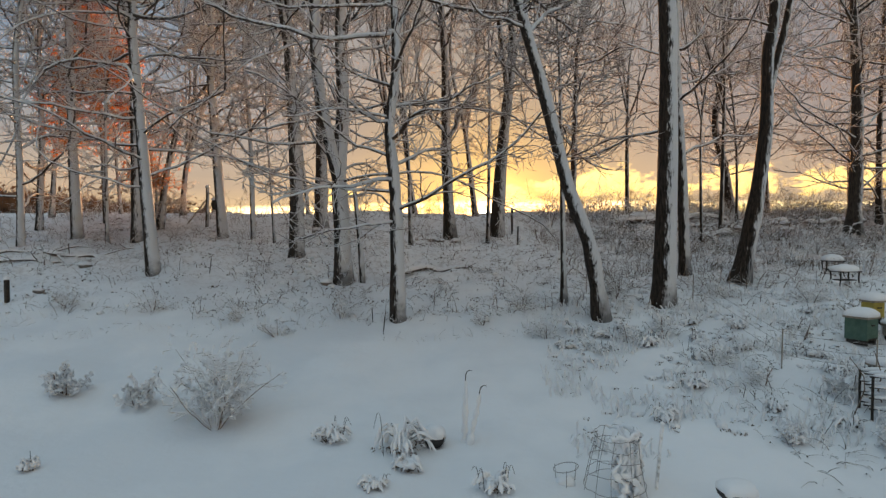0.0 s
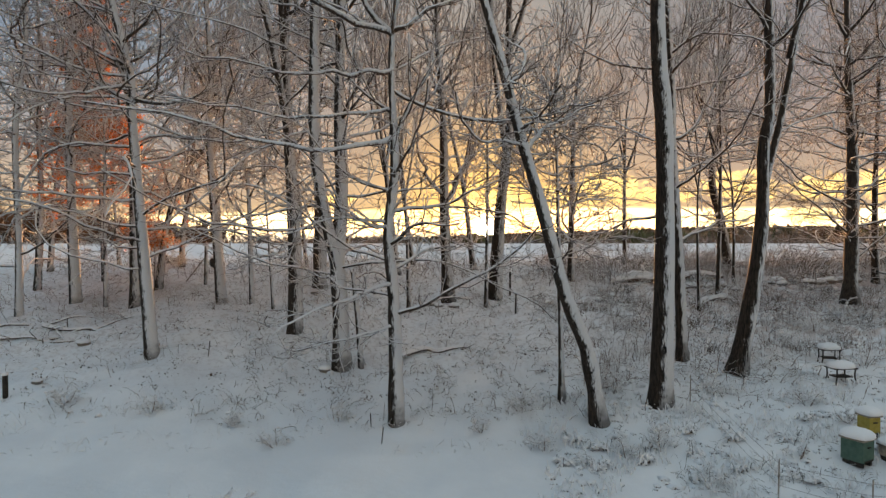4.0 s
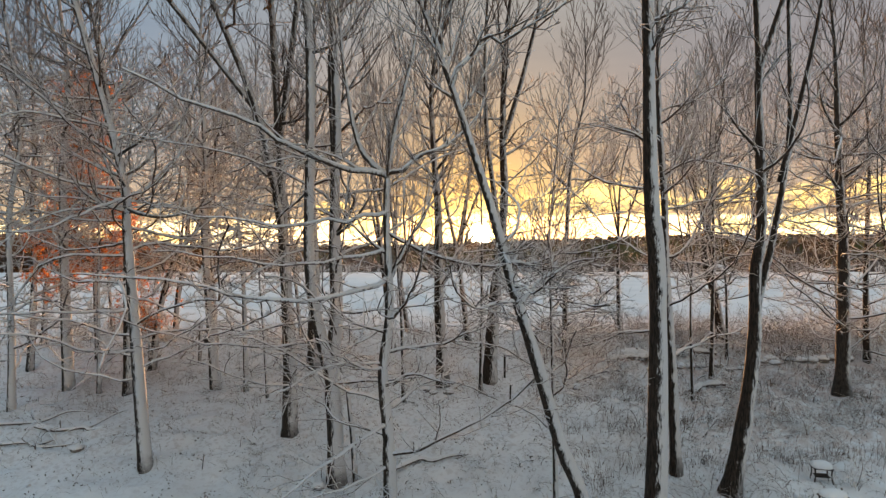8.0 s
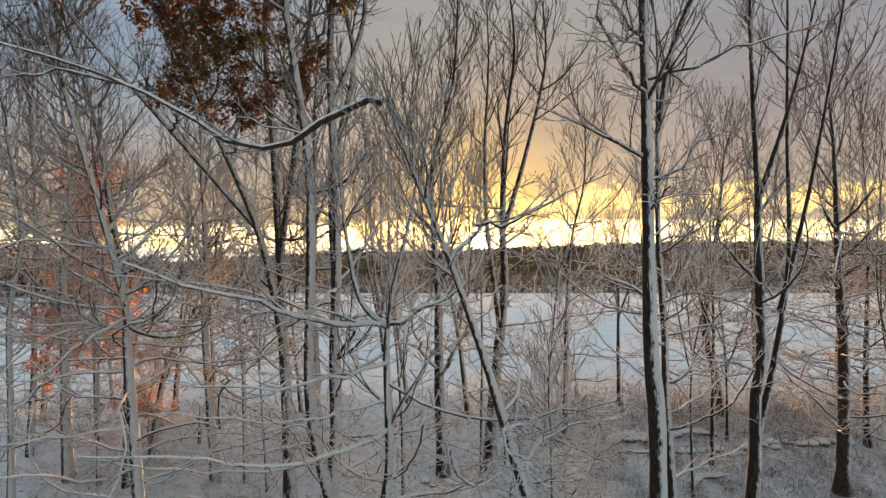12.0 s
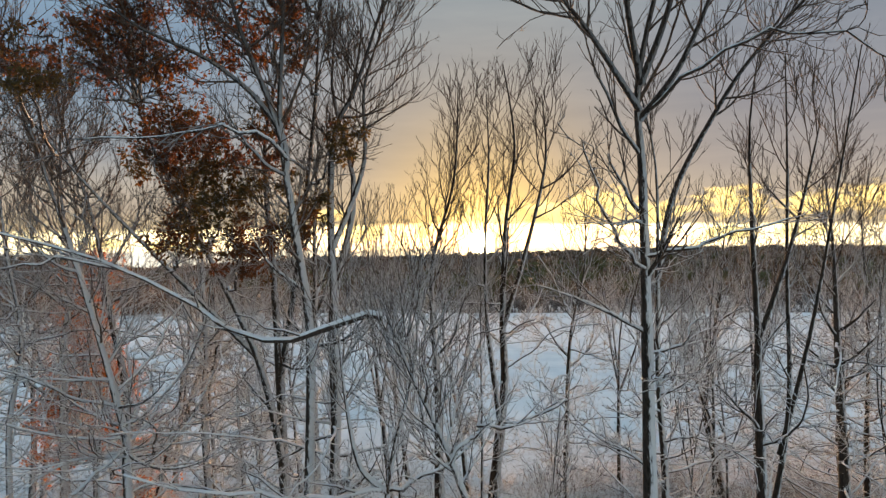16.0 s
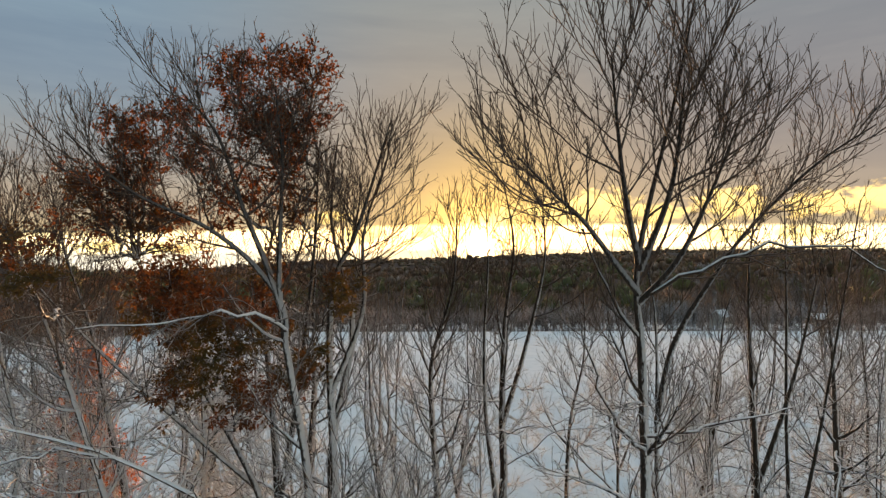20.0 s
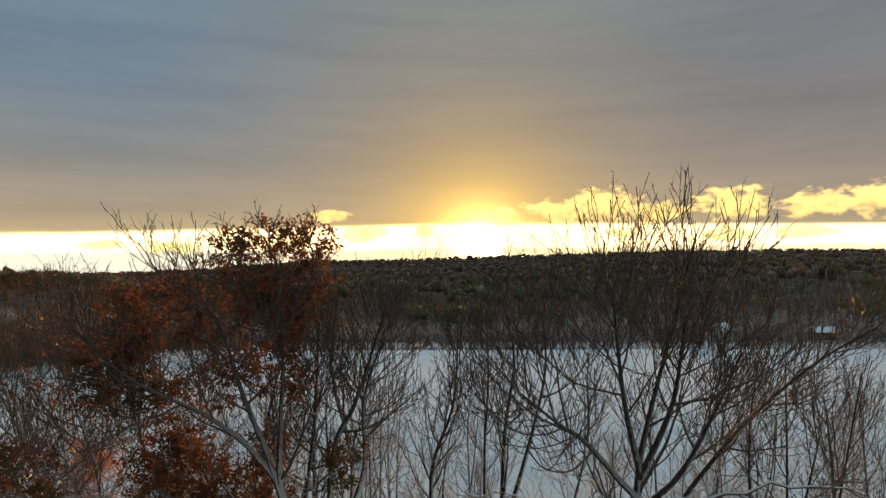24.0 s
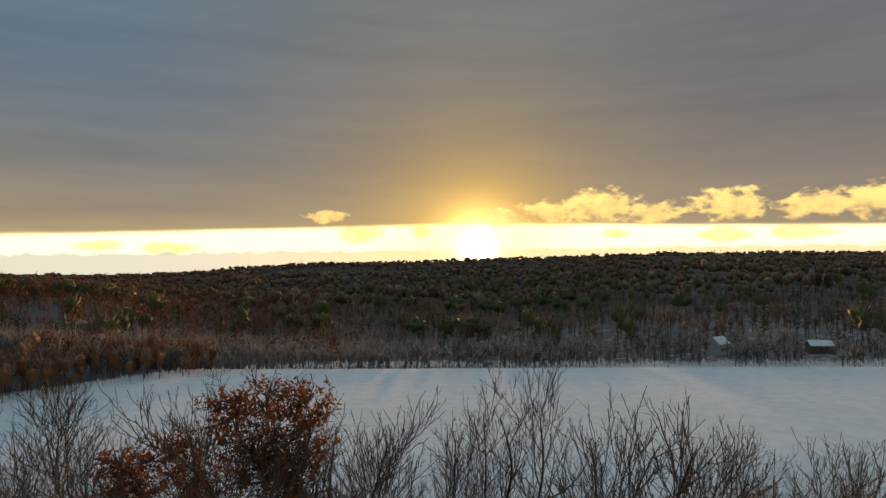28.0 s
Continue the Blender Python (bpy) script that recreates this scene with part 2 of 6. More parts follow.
def bark_material(name, dark, light, plaster=0.25, top=0.45, grain=26.0, calm=12.0, through=0.0):
    """Bark with wind-driven snow on its weather side and snow lying on what faces up."""
    m, n, b = material(name, 0.85)
    g = n.put("ShaderNodeNewGeometry")
    p, nor = g.outputs["Position"], g.outputs["Normal"]
    rnd = n.put("ShaderNodeObjectInfo").outputs["Random"]
    ridge = n.noise(n.vec("MULTIPLY", p, (1.0, 1.0, 0.16)), grain, 5, 0.65, 0.4)
    patch = n.noise(p, 3.2, 4, 0.6)
    c = n.mix(n.between(ridge, 0.35, 0.65), dark, light)
    c = n.mix(n.math("MULTIPLY", rnd, 0.35), c, n.mix(1.0, c, (0.62, 0.58, 0.55), "MULTIPLY"))
    h = n.put("ShaderNodeSeparateXYZ")
    n.wire(p, h.inputs[0])
    lee = n.math("SUBTRACT", 1.0, n.math("MULTIPLY", n.between(h.outputs["Z"], calm, calm + 6.5), 0.96))
    f1 = n.vec("DOT_PRODUCT", nor, (0.78, -0.58, 0.22))
    f1 = n.math("ADD", f1, n.math("MULTIPLY", n.math("SUBTRACT", patch, 0.5), 0.75))
    f1 = n.math("ADD", f1, n.math("MULTIPLY", n.math("SUBTRACT", ridge, 0.5), 1.8))
    foot = n.put("ShaderNodeSeparateXYZ")
    n.wire(n.put("ShaderNodeTexCoord").outputs["Object"], foot.inputs[0])
    bare = n.between(n.math("ADD", foot.outputs["Z"], n.math("MULTIPLY", patch, 1.2)), 0.5, 1.3)
    f1 = n.math("MULTIPLY", n.between(f1, plaster - 0.06, plaster + 0.30), n.math("MULTIPLY", n.math("MULTIPLY", lee, 0.8), n.math("MULTIPLY_ADD", bare, 0.75, 0.25)))
    f2 = n.vec("DOT_PRODUCT", nor, (0, 0, 1))
    f2 = n.math("ADD", f2, n.math("MULTIPLY", n.math("SUBTRACT", patch, 0.5), 0.6))
    f2 = n.math("MULTIPLY", n.between(f2, top, top + 0.12), lee)
    c = n.mix(n.math("MAXIMUM", f1, f2), c, SNOW_SHADE)
    n.wire(c, b.inputs["Base Color"])
    if through:
        # thin twigs sheathed in frost let the light through
        t, k = n.put("ShaderNodeBsdfTranslucent"), n.put("ShaderNodeMixShader")
        n.wire(c, t.inputs["Color"])
        k.inputs[0].default_value = through
        n.wire(b.outputs[0], k.inputs[1])
        n.wire(t.outputs[0], k.inputs[2])
        n.wire(k.outputs[0], n.tree.nodes["Material Output"].inputs[0])
    else:
        bump(n, b, ridge, 0.7, 0.03)
    return m


def plain_material(name, a, bcol, scale=8.0, rough=0.75, strength=0.3):
    m, n, b = material(name, rough)
    p = n.put("ShaderNodeNewGeometry").outputs["Position"]
    f = n.noise(p, scale, 5, 0.62)
    c = n.mix(n.between(f, 0.3, 0.7), a, bcol)
    c = n.mix(n.math("MULTIPLY", n.between(n.noise(p, scale * 0.2, 3), 0.5, 0.7), 0.35), c, n.mix(1.0, c, (0.6, 0.6, 0.62), "MULTIPLY"))
    n.wire(c, b.inputs["Base Color"])
    bump(n, b, f, strength, 0.01)
    return m


def snowy_material(name, a, bcol, top=0.35, scale=8.0, hold=1.0):
    """A colour with snow on the faces that look up."""
    m, n, b = material(name, 0.8)
    g = n.put("ShaderNodeNewGeometry")
    p = g.outputs["Position"]
    isl = g.outputs["Random Per Island"]
    c = n.mix(n.math("MULTIPLY_ADD", isl, 0.6, n.math("MULTIPLY", n.noise(p, scale, 4), 0.4)), a, bcol)
    f = n.vec("DOT_PRODUCT", g.outputs["Normal"], (0, 0, 1))
    f = n.math("ADD", f, n.math("MULTIPLY", n.math("SUBTRACT", n.noise(p, scale * 0.6, 4), 0.5), 0.9))
    n.wire(n.mix(n.math("MULTIPLY", n.between(f, top, top + 0.25), hold), c, SNOW_RGB), b.inputs["Base Color"])
    return m


def leaf_material(name, a, bcol, glow, other=None):
    m = bpy.data.materials.new(name)
    m.use_nodes = True
    n = Nodes(m.node_tree)
    g = n.put("ShaderNodeNewGeometry")
    c = n.mix(g.outputs["Random Per Island"], a, bcol)
    if other:
        # patches of leaves shift to the other tone, more so lower down
        s = n.put("ShaderNodeSeparateXYZ")
        n.wire(g.outputs["Position"], s.inputs[0])
        lower = n.math("SUBTRACT", 1.0, n.between(s.outputs["Z"], 15.0, 19.5))
        c = n.mix(n.math("MULTIPLY", n.math("MULTIPLY", n.between(n.noise(g.outputs["Position"], 0.55, 2), 0.40, 0.58), 0.85), lower), c, other)
    b = n.put("ShaderNodeBsdfPrincipled")
    b.inputs["Roughness"].default_value = 0.7
    n.wire(c, b.inputs["Base Color"])
    t = n.put("ShaderNodeBsdfTranslucent")
    n.wire(n.mix(1.0, c, glow, "MULTIPLY"), t.inputs["Color"])
    k = n.put("ShaderNodeMixShader")
    k.inputs[0].default_value = 0.5
    n.wire(b.outputs[0], k.inputs[1])
    n.wire(t.outputs[0], k.inputs[2])
    n.wire(k.outputs[0], n.put("ShaderNodeOutputMaterial").inputs[0])
    return m


def far_wood_material():
    """Bare woods from afar: every tree has its own brown, grey or rust, and stands of like trees keep together."""
    m, n, b = material("far_woods_bark", 0.9)
    g = n.put("ShaderNodeNewGeometry")
    p = g.outputs["Position"]
    own = n.put("ShaderNodeAttribute")
    own.attribute_name = "tint"
    s = n.put("ShaderNodeSeparateXYZ")
    n.wire(p, s.inputs[0])
    west = n.between(n.math("DIVIDE", s.outputs["X"], n.math("MULTIPLY", s.outputs["Y"], -1.0)), 0.15, 0.5)
    stand = n.math("ADD", n.math("MULTIPLY", n.noise(p, 0.016, 3, 0.5), 0.55), n.math("MULTIPLY", own.outputs["Fac"], 0.45))
    c = n.ramp(stand, [(0.24, (0.052, 0.037, 0.025)), (0.38, (0.135, 0.088, 0.057)), (0.50, (0.195, 0.124, 0.078)), (0.60, (0.095, 0.078, 0.04)), (0.70, (0.22, 0.168, 0.134))])
    rust = n.math("MULTIPLY", west, n.between(n.math("ADD", n.noise(p, 0.02, 2), n.math("MULTIPLY", own.outputs["Fac"], 0.4)), 0.42, 0.72))
    c = n.mix(n.math("MULTIPLY", rust, 0.85), c, (0.18, 0.072, 0.03))
    c = n.mix(n.math("MULTIPLY", g.outputs["Random Per Island"], 0.22), c, n.mix(1.0, c, (0.5, 0.5, 0.52), "MULTIPLY"))
    f = n.vec("DOT_PRODUCT", g.outputs["Normal"], (0, 0, 1))
    n.wire(n.mix(n.math("MULTIPLY", n.between(f, 0.6, 0.95), 0.05), c, SNOW_RGB), b.inputs["Base Color"])
    return m


def edge_wood_material():
    """Young bare trees at the far side of the field, grey to plum brown."""
    m, n, b = material("edge_woods_bark", 0.9)
    g = n.put("ShaderNodeNewGeometry")
    p = g.outputs["Position"]
    c = n.ramp(n.noise(p, 0.09, 4, 0.6), [(0.36, (0.035, 0.026, 0.022)), (0.5, (0.075, 0.055, 0.047)), (0.64, (0.11, 0.075, 0.056))])
    c = n.mix(n.math("MULTIPLY", g.outputs["Random Per Island"], 0.5), c, (0.15, 0.125, 0.115))
    f = n.vec("DOT_PRODUCT", g.outputs["Normal"], (0, 0, 1))
    n.wire(n.mix(n.math("MULTIPLY", n.between(f, 0.45, 0.85), 0.28), c, SNOW_RGB), b.inputs["Base Color"])
    return m


SNOW = snow_material()
EDGE_WOOD = edge_wood_material()
# dead leaves on the bank; also the dark put in for shaded hollows
LEAF_AND_SHADE = plain_material("wet_leaf_and_shade", (0.055, 0.04, 0.03), (0.15, 0.11, 0.08), 20)
GROUND = ground_material()
BARK_PALE = bark_material("bark_snow_plastered", (0.012, 0.0095, 0.008), (0.055, 0.042, 0.034), 0.32)
BARK_GREY = bark_material("bark_grey", (0.012, 0.0095, 0.008), (0.055, 0.041, 0.032), 0.60)
BARK_DARK = bark_material("bark_dark_furrowed", (0.018, 0.014, 0.012), (0.065, 0.052, 0.042), 0.62, 0.6, 34.0)
TWIG = bark_material("twig_bark", (0.038, 0.027, 0.021), (0.115, 0.079, 0.058), 0.6, 0.0, 30.0, 9.0, 0.12)
BOUGH = bark_material("snow_laden_bough", (0.025, 0.018, 0.014), (0.08, 0.055, 0.042), 0.5, 0.0, 30.0, 14.0)
SPRAY = bark_material("snow_lined_twigs", (0.035, 0.024, 0.019), (0.12, 0.082, 0.062), 0.45, -0.2, 30.0, 11.0, 0.3)
# rear-tree copies: the sun's backlight is put into warmer twig colours
BACKLIT_SPRAY = bark_material("backlit_reddish_twigs", (0.075, 0.045, 0.031), (0.22, 0.135, 0.09), 0.45, -0.4, 30.0, 9.0, 0.6)
BACKLIT_TWIG = bark_material("backlit_brown_twigs", (0.035, 0.023, 0.017), (0.115, 0.073, 0.052), 0.5, -0.3, 30.0, 9.0, 0.35)
WEED = snowy_material("weed_stems", (0.07, 0.046, 0.031), (0.18, 0.12, 0.084), 0.15)
BUSH = snowy_material("snow_laden_twigs", (0.05, 0.044, 0.038), (0.13, 0.11, 0.092), -0.75)
FROSTED = snowy_material("frosted_stake_wood", (0.17, 0.16, 0.145), (0.30, 0.285, 0.26), -0.25, 14.0)
BRAMBLE = snowy_material("frosted_bramble", (0.085, 0.055, 0.04), (0.19, 0.125, 0.09), 0.05)
SNOWED = snowy_material("snow_bent_stems", (0.06, 0.045, 0.035), (0.15, 0.11, 0.085), -0.15)
DARK_STEM = snowy_material("dark_weed_stems", (0.03, 0.026, 0.022), (0.09, 0.075, 0.06), 0.1)
# warm glow of the sun behind is put into this snow's colour
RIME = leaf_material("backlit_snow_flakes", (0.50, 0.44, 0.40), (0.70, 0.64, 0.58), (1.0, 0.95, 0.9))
RUST = leaf_material("rust_oak_leaves", (0.065, 0.030, 0.014), (0.185, 0.068, 0.027), (1.2, 1.0, 0.7), (0.075, 0.066, 0.022))
ORANGE = leaf_material("orange_beech_leaves", (0.30, 0.095, 0.028), (0.58, 0.245, 0.08), (1.5, 1.2, 0.8))
FAR_WOOD = far_wood_material()
FAR_PINE = snowy_material("far_pine_needles", (0.045, 0.055, 0.022), (0.13, 0.13, 0.055), 0.95, 0.6, 0.5)
FAR_RUST = snowy_material("far_rust_leaves", (0.13, 0.05, 0.022), (0.27, 0.11, 0.042), 1.2, 0.5, 0.1)
WOOD_OLD = plain_material("weathered_wood", (0.20, 0.18, 0.155), (0.34, 0.31, 0.27), 18)
WOOD_DARK = plain_material("dark_wet_wood", (0.02, 0.018, 0.016), (0.06, 0.05, 0.042), 14)
GREEN_PAINT = plain_material("green_hive_paint", (0.06, 0.12, 0.095), (0.085, 0.155, 0.125), 12)
YELLOW_PAINT = plain_material("yellow_hive_paint", (0.34, 0.27, 0.06), (0.42, 0.34, 0.09), 12)
WIRE = plain_material("galvanised_wire", (0.16, 0.16, 0.16), (0.30, 0.30, 0.30), 40, 0.5)
STONE = snowy_material("fieldstone", (0.10, 0.09, 0.085), (0.2, 0.18, 0.16), 0.25, 5.0)
CLAY = plain_material("dark_pot", (0.03, 0.03, 0.032), (0.06, 0.058, 0.055), 10)
SIDING = plain_material("pale_house_siding", (0.45, 0.42, 0.37), (0.55, 0.51, 0.45), 3)
DARK_SIDING = plain_material("brown_house_siding", (0.10, 0.075, 0.06), (0.16, 0.12, 0.09), 3)
GLASS, _n, _b = material("window_glass", 0.08)
_b.inputs["Base Color"].default_value = (0.02, 0.025, 0.03, 1)
_b.inputs["Specular IOR Level"].default_value = 0.6

# ---- mesh helpers ----


def mesh_of(name, verts, faces, mat, smooth=False, tint=None):
    me = bpy.data.meshes.new(name)
    polys = faces if isinstance(faces, list) else faces.tolist()
    if not isinstance(faces, list) and faces.shape[1] == 4:
        polys = [q[:3] if q[2] == q[3] else q for q in polys]
    me.from_pydata([tuple(v) for v in verts] if not isinstance(verts, np.ndarray) else verts.tolist(), [], polys)
    me.materials.append(mat)
    if smooth:
        me.shade_smooth()
    if tint is not None:
        me.attributes.new("tint", "FLOAT", "POINT").data.foreach_set("value", tint)
    return me


def put_part(name, me, parent=None, label="", kind=""):
    ob = new(name, me)
    if parent is not None:
        ob.parent = parent
    return tagged(ob, label, kind=kind)


def part(name, bm, mat, parent=None, label="", smooth=False):
    me = bpy.data.meshes.new(name)
    bm.to_mesh(me)
    bm.free()
    me.materials.append(mat)
    if smooth:
        me.shade_smooth()
    return put_part(name, me, parent, label)


def thing(name, at, label, category, group="", turn=0.0):
    ob = new(name)
    ob.empty_display_size = 0.2
    ob.matrix_basis = pose(*at, 0, 0, turn)
    return tagged(ob, label, category, group)


def box(bm, size, at=(0, 0, 0), turn=None, bevel=0.0):
    m = Matrix.Translation(at) @ (turn.to_4x4() if turn is not None else Matrix()) @ Matrix.Diagonal((*size, 1))
    r = bmesh.ops.create_cube(bm, size=1, matrix=m)
    if bevel:
        bmesh.ops.bevel(bm, geom=list({e for v in r["verts"] for e in v.link_edges}), offset=bevel, segments=2, affect="EDGES")
    return r


def tubes(P, R, sides):
    """Tapered tubes along m paths of k points: P (m, k, 3), R (m, k)."""
    P, R = np.asarray(P, float), np.asarray(R, float)
    m, k, _ = P.shape
    T = np.empty_like(P)
    T[:, 1:-1] = P[:, 2:] - P[:, :-2]
    T[:, 0], T[:, -1] = P[:, 1] - P[:, 0], P[:, -1] - P[:, -2]
    T /= np.linalg.norm(T, axis=2, keepdims=True) + 1e-9
    mean = P[:, -1] - P[:, 0]
    ref = np.where((np.abs(mean[:, 2]) > 0.8 * np.linalg.norm(mean, axis=1))[:, None], (1.0, 0.0, 0.0), (0.0, 0.0, 1.0))[:, None, :]
    A = np.cross(T, ref)
    A /= np.linalg.norm(A, axis=2, keepdims=True) + 1e-9
    B = np.cross(T, A)
    ang = np.arange(sides) * 2 * math.pi / sides
    V = P[:, :, None, :] + R[:, :, None, None] * (np.cos(ang)[None, None, :, None] * A[:, :, None, :] + np.sin(ang)[None, None, :, None] * B[:, :, None, :])
    idx = np.arange(m * k * sides).reshape(m, k, sides)
    a, b = idx[:, :-1], idx[:, 1:]
    faces = np.stack([a, np.roll(a, -1, 2), np.roll(b, -1, 2), b], -1).reshape(-1, 4)
    return V.reshape(-1, 3), faces


def resample(pts, rad, k):
    """A smooth path of k points through a few given ones (Catmull-Rom)."""
    p = np.asarray(pts, float)
    n = len(p)
    s = np.linspace(0, n - 1, k)
    i = np.clip(s.astype(int), 0, n - 2)
    f = (s - i)[:, None]
    p0, p1, p2, p3 = p[np.maximum(i - 1, 0)], p[i], p[i + 1], p[np.minimum(i + 2, n - 1)]
    q = 0.5 * (2 * p1 + (p2 - p0) * f + (2 * p0 - 5 * p1 + 4 * p2 - p3) * f**2 + (3 * p1 - p0 - 3 * p2 + p3) * f**3)
    return q, np.interp(s, np.linspace(0, n - 1, len(rad)), rad)


def grow(rng, P, R, count, s0, s1, length, angle, lift, k, thick=0.55, tip=0.25, wob=0.12, flat=0.0, fan=0.0):
    """Children on every parent path: count each, spaced between the shares s0 and s1 of it and set round it by turns.
    lift bends them up, flat keeps them level, wob makes them curve and waver."""
    m, kp, _ = P.shape
    s = (s0 + (s1 - s0) * (np.arange(count)[None] + rng.uniform(0, 1, (m, count))) / count).ravel() * (kp - 1)
    par = np.repeat(np.arange(m), count)
    i = np.clip(s.astype(int), 0, kp - 2)
    f = (s - i)[:, None]
    start = P[par, i] * (1 - f) + P[par, i + 1] * f
    r0 = (R[par, i] * (1 - f[:, 0]) + R[par, i + 1] * f[:, 0]) * thick * rng.uniform(0.7, 1.15, len(par))
    T = P[par, i + 1] - P[par, i]
    T /= np.linalg.norm(T, axis=1, keepdims=True) + 1e-9
    e1 = np.cross(T, np.where(np.abs(T[:, 2:]) > 0.8, (1.0, 0.0, 0.0), (0.0, 0.0, 1.0)))
    e1 /= np.linalg.norm(e1, axis=1, keepdims=True) + 1e-9
    e2 = np.cross(T, e1)
    turn = ((np.arange(count)[None] * 2.4 + rng.uniform(0, 6.28, (m, 1))).ravel() + rng.uniform(-0.6, 0.6, len(par)))[:, None]
    side = np.cos(turn) * e1 + np.sin(turn) * e2
    side[:, 2] *= 1 - flat
    side /= np.linalg.norm(side, axis=1, keepdims=True) + 1e-9
    a = np.radians(angle) * rng.uniform(0.75, 1.25, (len(par), 1))
    a = a * (1 + fan * (0.8 - s / (kp - 1)))[:, None]
    rise = lift * (1 - 0.45 * min(fan, 1.0) * (1 - s / (kp - 1)))[:, None] * np.array((0.0, 0.0, 1.0))
    d = np.cos(a) * T + np.sin(a) * side
    L = (length * rng.uniform(0.55, 1.2, len(par)) * (1.15 - 0.55 * s / (kp - 1)))[:, None]
    curl = rng.normal(size=d.shape) * (wob * 0.45, wob * 0.45, wob * 0.3)
    out = np.empty((len(par), k, 3))
    out[:, 0] = start
    for j in range(1, k):
        d = d + rise / k + curl * 6.0 / k + rng.normal(size=d.shape) * wob * 1.25
        d /= np.linalg.norm(d, axis=1, keepdims=True)
        out[:, j] = out[:, j - 1] + d * L / (k - 1)
    rad = r0[:, None] * np.linspace(1, tip, k)[None]
    return out, rad


def spikes(rng, P, count, length, angle, lift, r, flat=0.0):
    """The finest twigs: straight tapering spikes along the paths P, as base points, tips and radii."""
    o, _ = grow(rng, P, np.full(P.shape[:2], r), count, 0.15, 1.0, length, angle, lift, 2, 1.0, 1.0, 0.05, flat)
    return o[:, 0], o[:, 1], r


def cones(base, tip, r):
    """Three-sided spikes from base to tip."""
    d = tip - base
    d = d / (np.linalg.norm(d, axis=1, keepdims=True) + 1e-9)
    a = np.cross(d, np.array((0.31, 0.87, 0.38)))
    a /= np.linalg.norm(a, axis=1, keepdims=True) + 1e-9
    b = np.cross(d, a)
    r = np.broadcast_to(np.asarray(r, float), (len(base),))[:, None]
    V = np.stack([base + a * r, base - a * r * 0.5 + b * r * 0.87, base - a * r * 0.5 - b * r * 0.87, tip], 1).reshape(-1, 3)
    i = np.arange(len(base))[:, None] * 4
    return V, np.concatenate([i + (0, 1, 3), i + (1, 2, 3), i + (2, 0, 3)])


def join(*vf):
    wide = max(f.shape[1] for _, f in vf)
    vs, fs, o = [], [], 0
    for v, f in vf:
        vs.append(v)
        fs.append(np.hstack([f, f[:, -1:]]) + o if f.shape[1] == 3 and wide == 4 else f + o)
        o += len(v)
    return np.concatenate(vs), np.concatenate(fs)


def fbm(x, y, scale, seed=0):
    """Cheap smooth relief for ground, about -1 to 1."""
    r = np.random.RandomState(seed)
    z = np.zeros_like(x, dtype=float)
    for o in range(4):
        for _ in range(3):
            a, ph = r.uniform(0, 6.28), r.uniform(0, 6.28)
            fr = 6.28 / scale * 2**o * r.uniform(0.7, 1.3)
            z += np.sin((x * math.cos(a) + y * math.sin(a)) * fr + ph) * 0.5**o / 3
    return z


def land(x, y):
    """Height of the land: a yard, a bank with trees, a field behind its crest, a valley and wooded hills."""
    x, y = np.asarray(x, float), np.asarray(y, float)
    z = np.interp(y, [-400, 0, 7, 9.5, 11.5, 14.2, 17.5, 20, 24.5, 28, 31, 40, 55, 70, 95, 137], [-3.6, -3.5, -3.3, -2.98, -2.6, -2.05, -1.5, -0.98, -0.40, 0.48, 0.78, 0.86, 1.12, 1.3, 0.6, -1.5])
    z = z + np.clip(x - 3, 0, 9) * 0.05 * np.exp(-((y - 13) / 7) ** 2)
    z = z + 0.25 * np.clip(x - 6, 0, 10) / 10 * np.exp(-((y - 24) / 5) ** 2)
    fade = np.clip((60 - np.abs(y - 10)) / 30, 0, 1)
    z = z + fade * (0.07 * fbm(x, y, 3.5, 3) + 0.12 * fbm(x, y, 11.0, 4))
    wood = np.exp(-((y - 21) / 6.5) ** 2)
    z = z + wood * 0.11 * fbm(x, y, 1.1, 5)
    q = x / np.maximum(y, 30)
    right = 1 / (1 + np.exp(np.clip(-(q - 0.20) / 0.10, -40, 40)))
    left = 1 / (1 + np.exp(np.clip((q + 0.34) / 0.08, -40, 40)))
    mid = np.interp(y, [137, 150, 185, 300, 700, 1200, 1800, 2600, 6000], [0, -3, -9, -14, -23, -20, -9, -70, -150])
    rgt = np.interp(y, [137, 150, 185, 300, 500, 800, 1400, 1800, 2600, 6000], [0, -2.5, -5.5, -8, -4, 2, 13, 15, -60, -150])
    lft = np.interp(y, [137, 150, 185, 300, 600, 900, 1500, 2000, 2600, 3500, 4200, 6000], [0, -3, -9, -15, -24, -32, -42, -60, -105, -112, -170, -280])
    far = rgt * right + lft * left + mid * (1 - right - left)
    knoll = 1 / (1 + np.exp(np.clip((q + 0.47) / 0.05, -40, 40)))
    far = far + 17 * knoll * np.exp(-(((y - 360) / 120) ** 2)) * np.clip((y - 150) / 60, 0, 1)
    return z + far + np.clip((y - 160) / 300, 0, 1) * (2.0 * fbm(x, y, 190, 9) + np.clip((y - 700) / 800, 0, 1) * 5.0 * fbm(x, y, 900, 10))


def on_land(x, y, lift=0.0):
    return (x, y, float(land(np.array([x]), np.array([y]))[0]) + lift)


# ---- ground ----


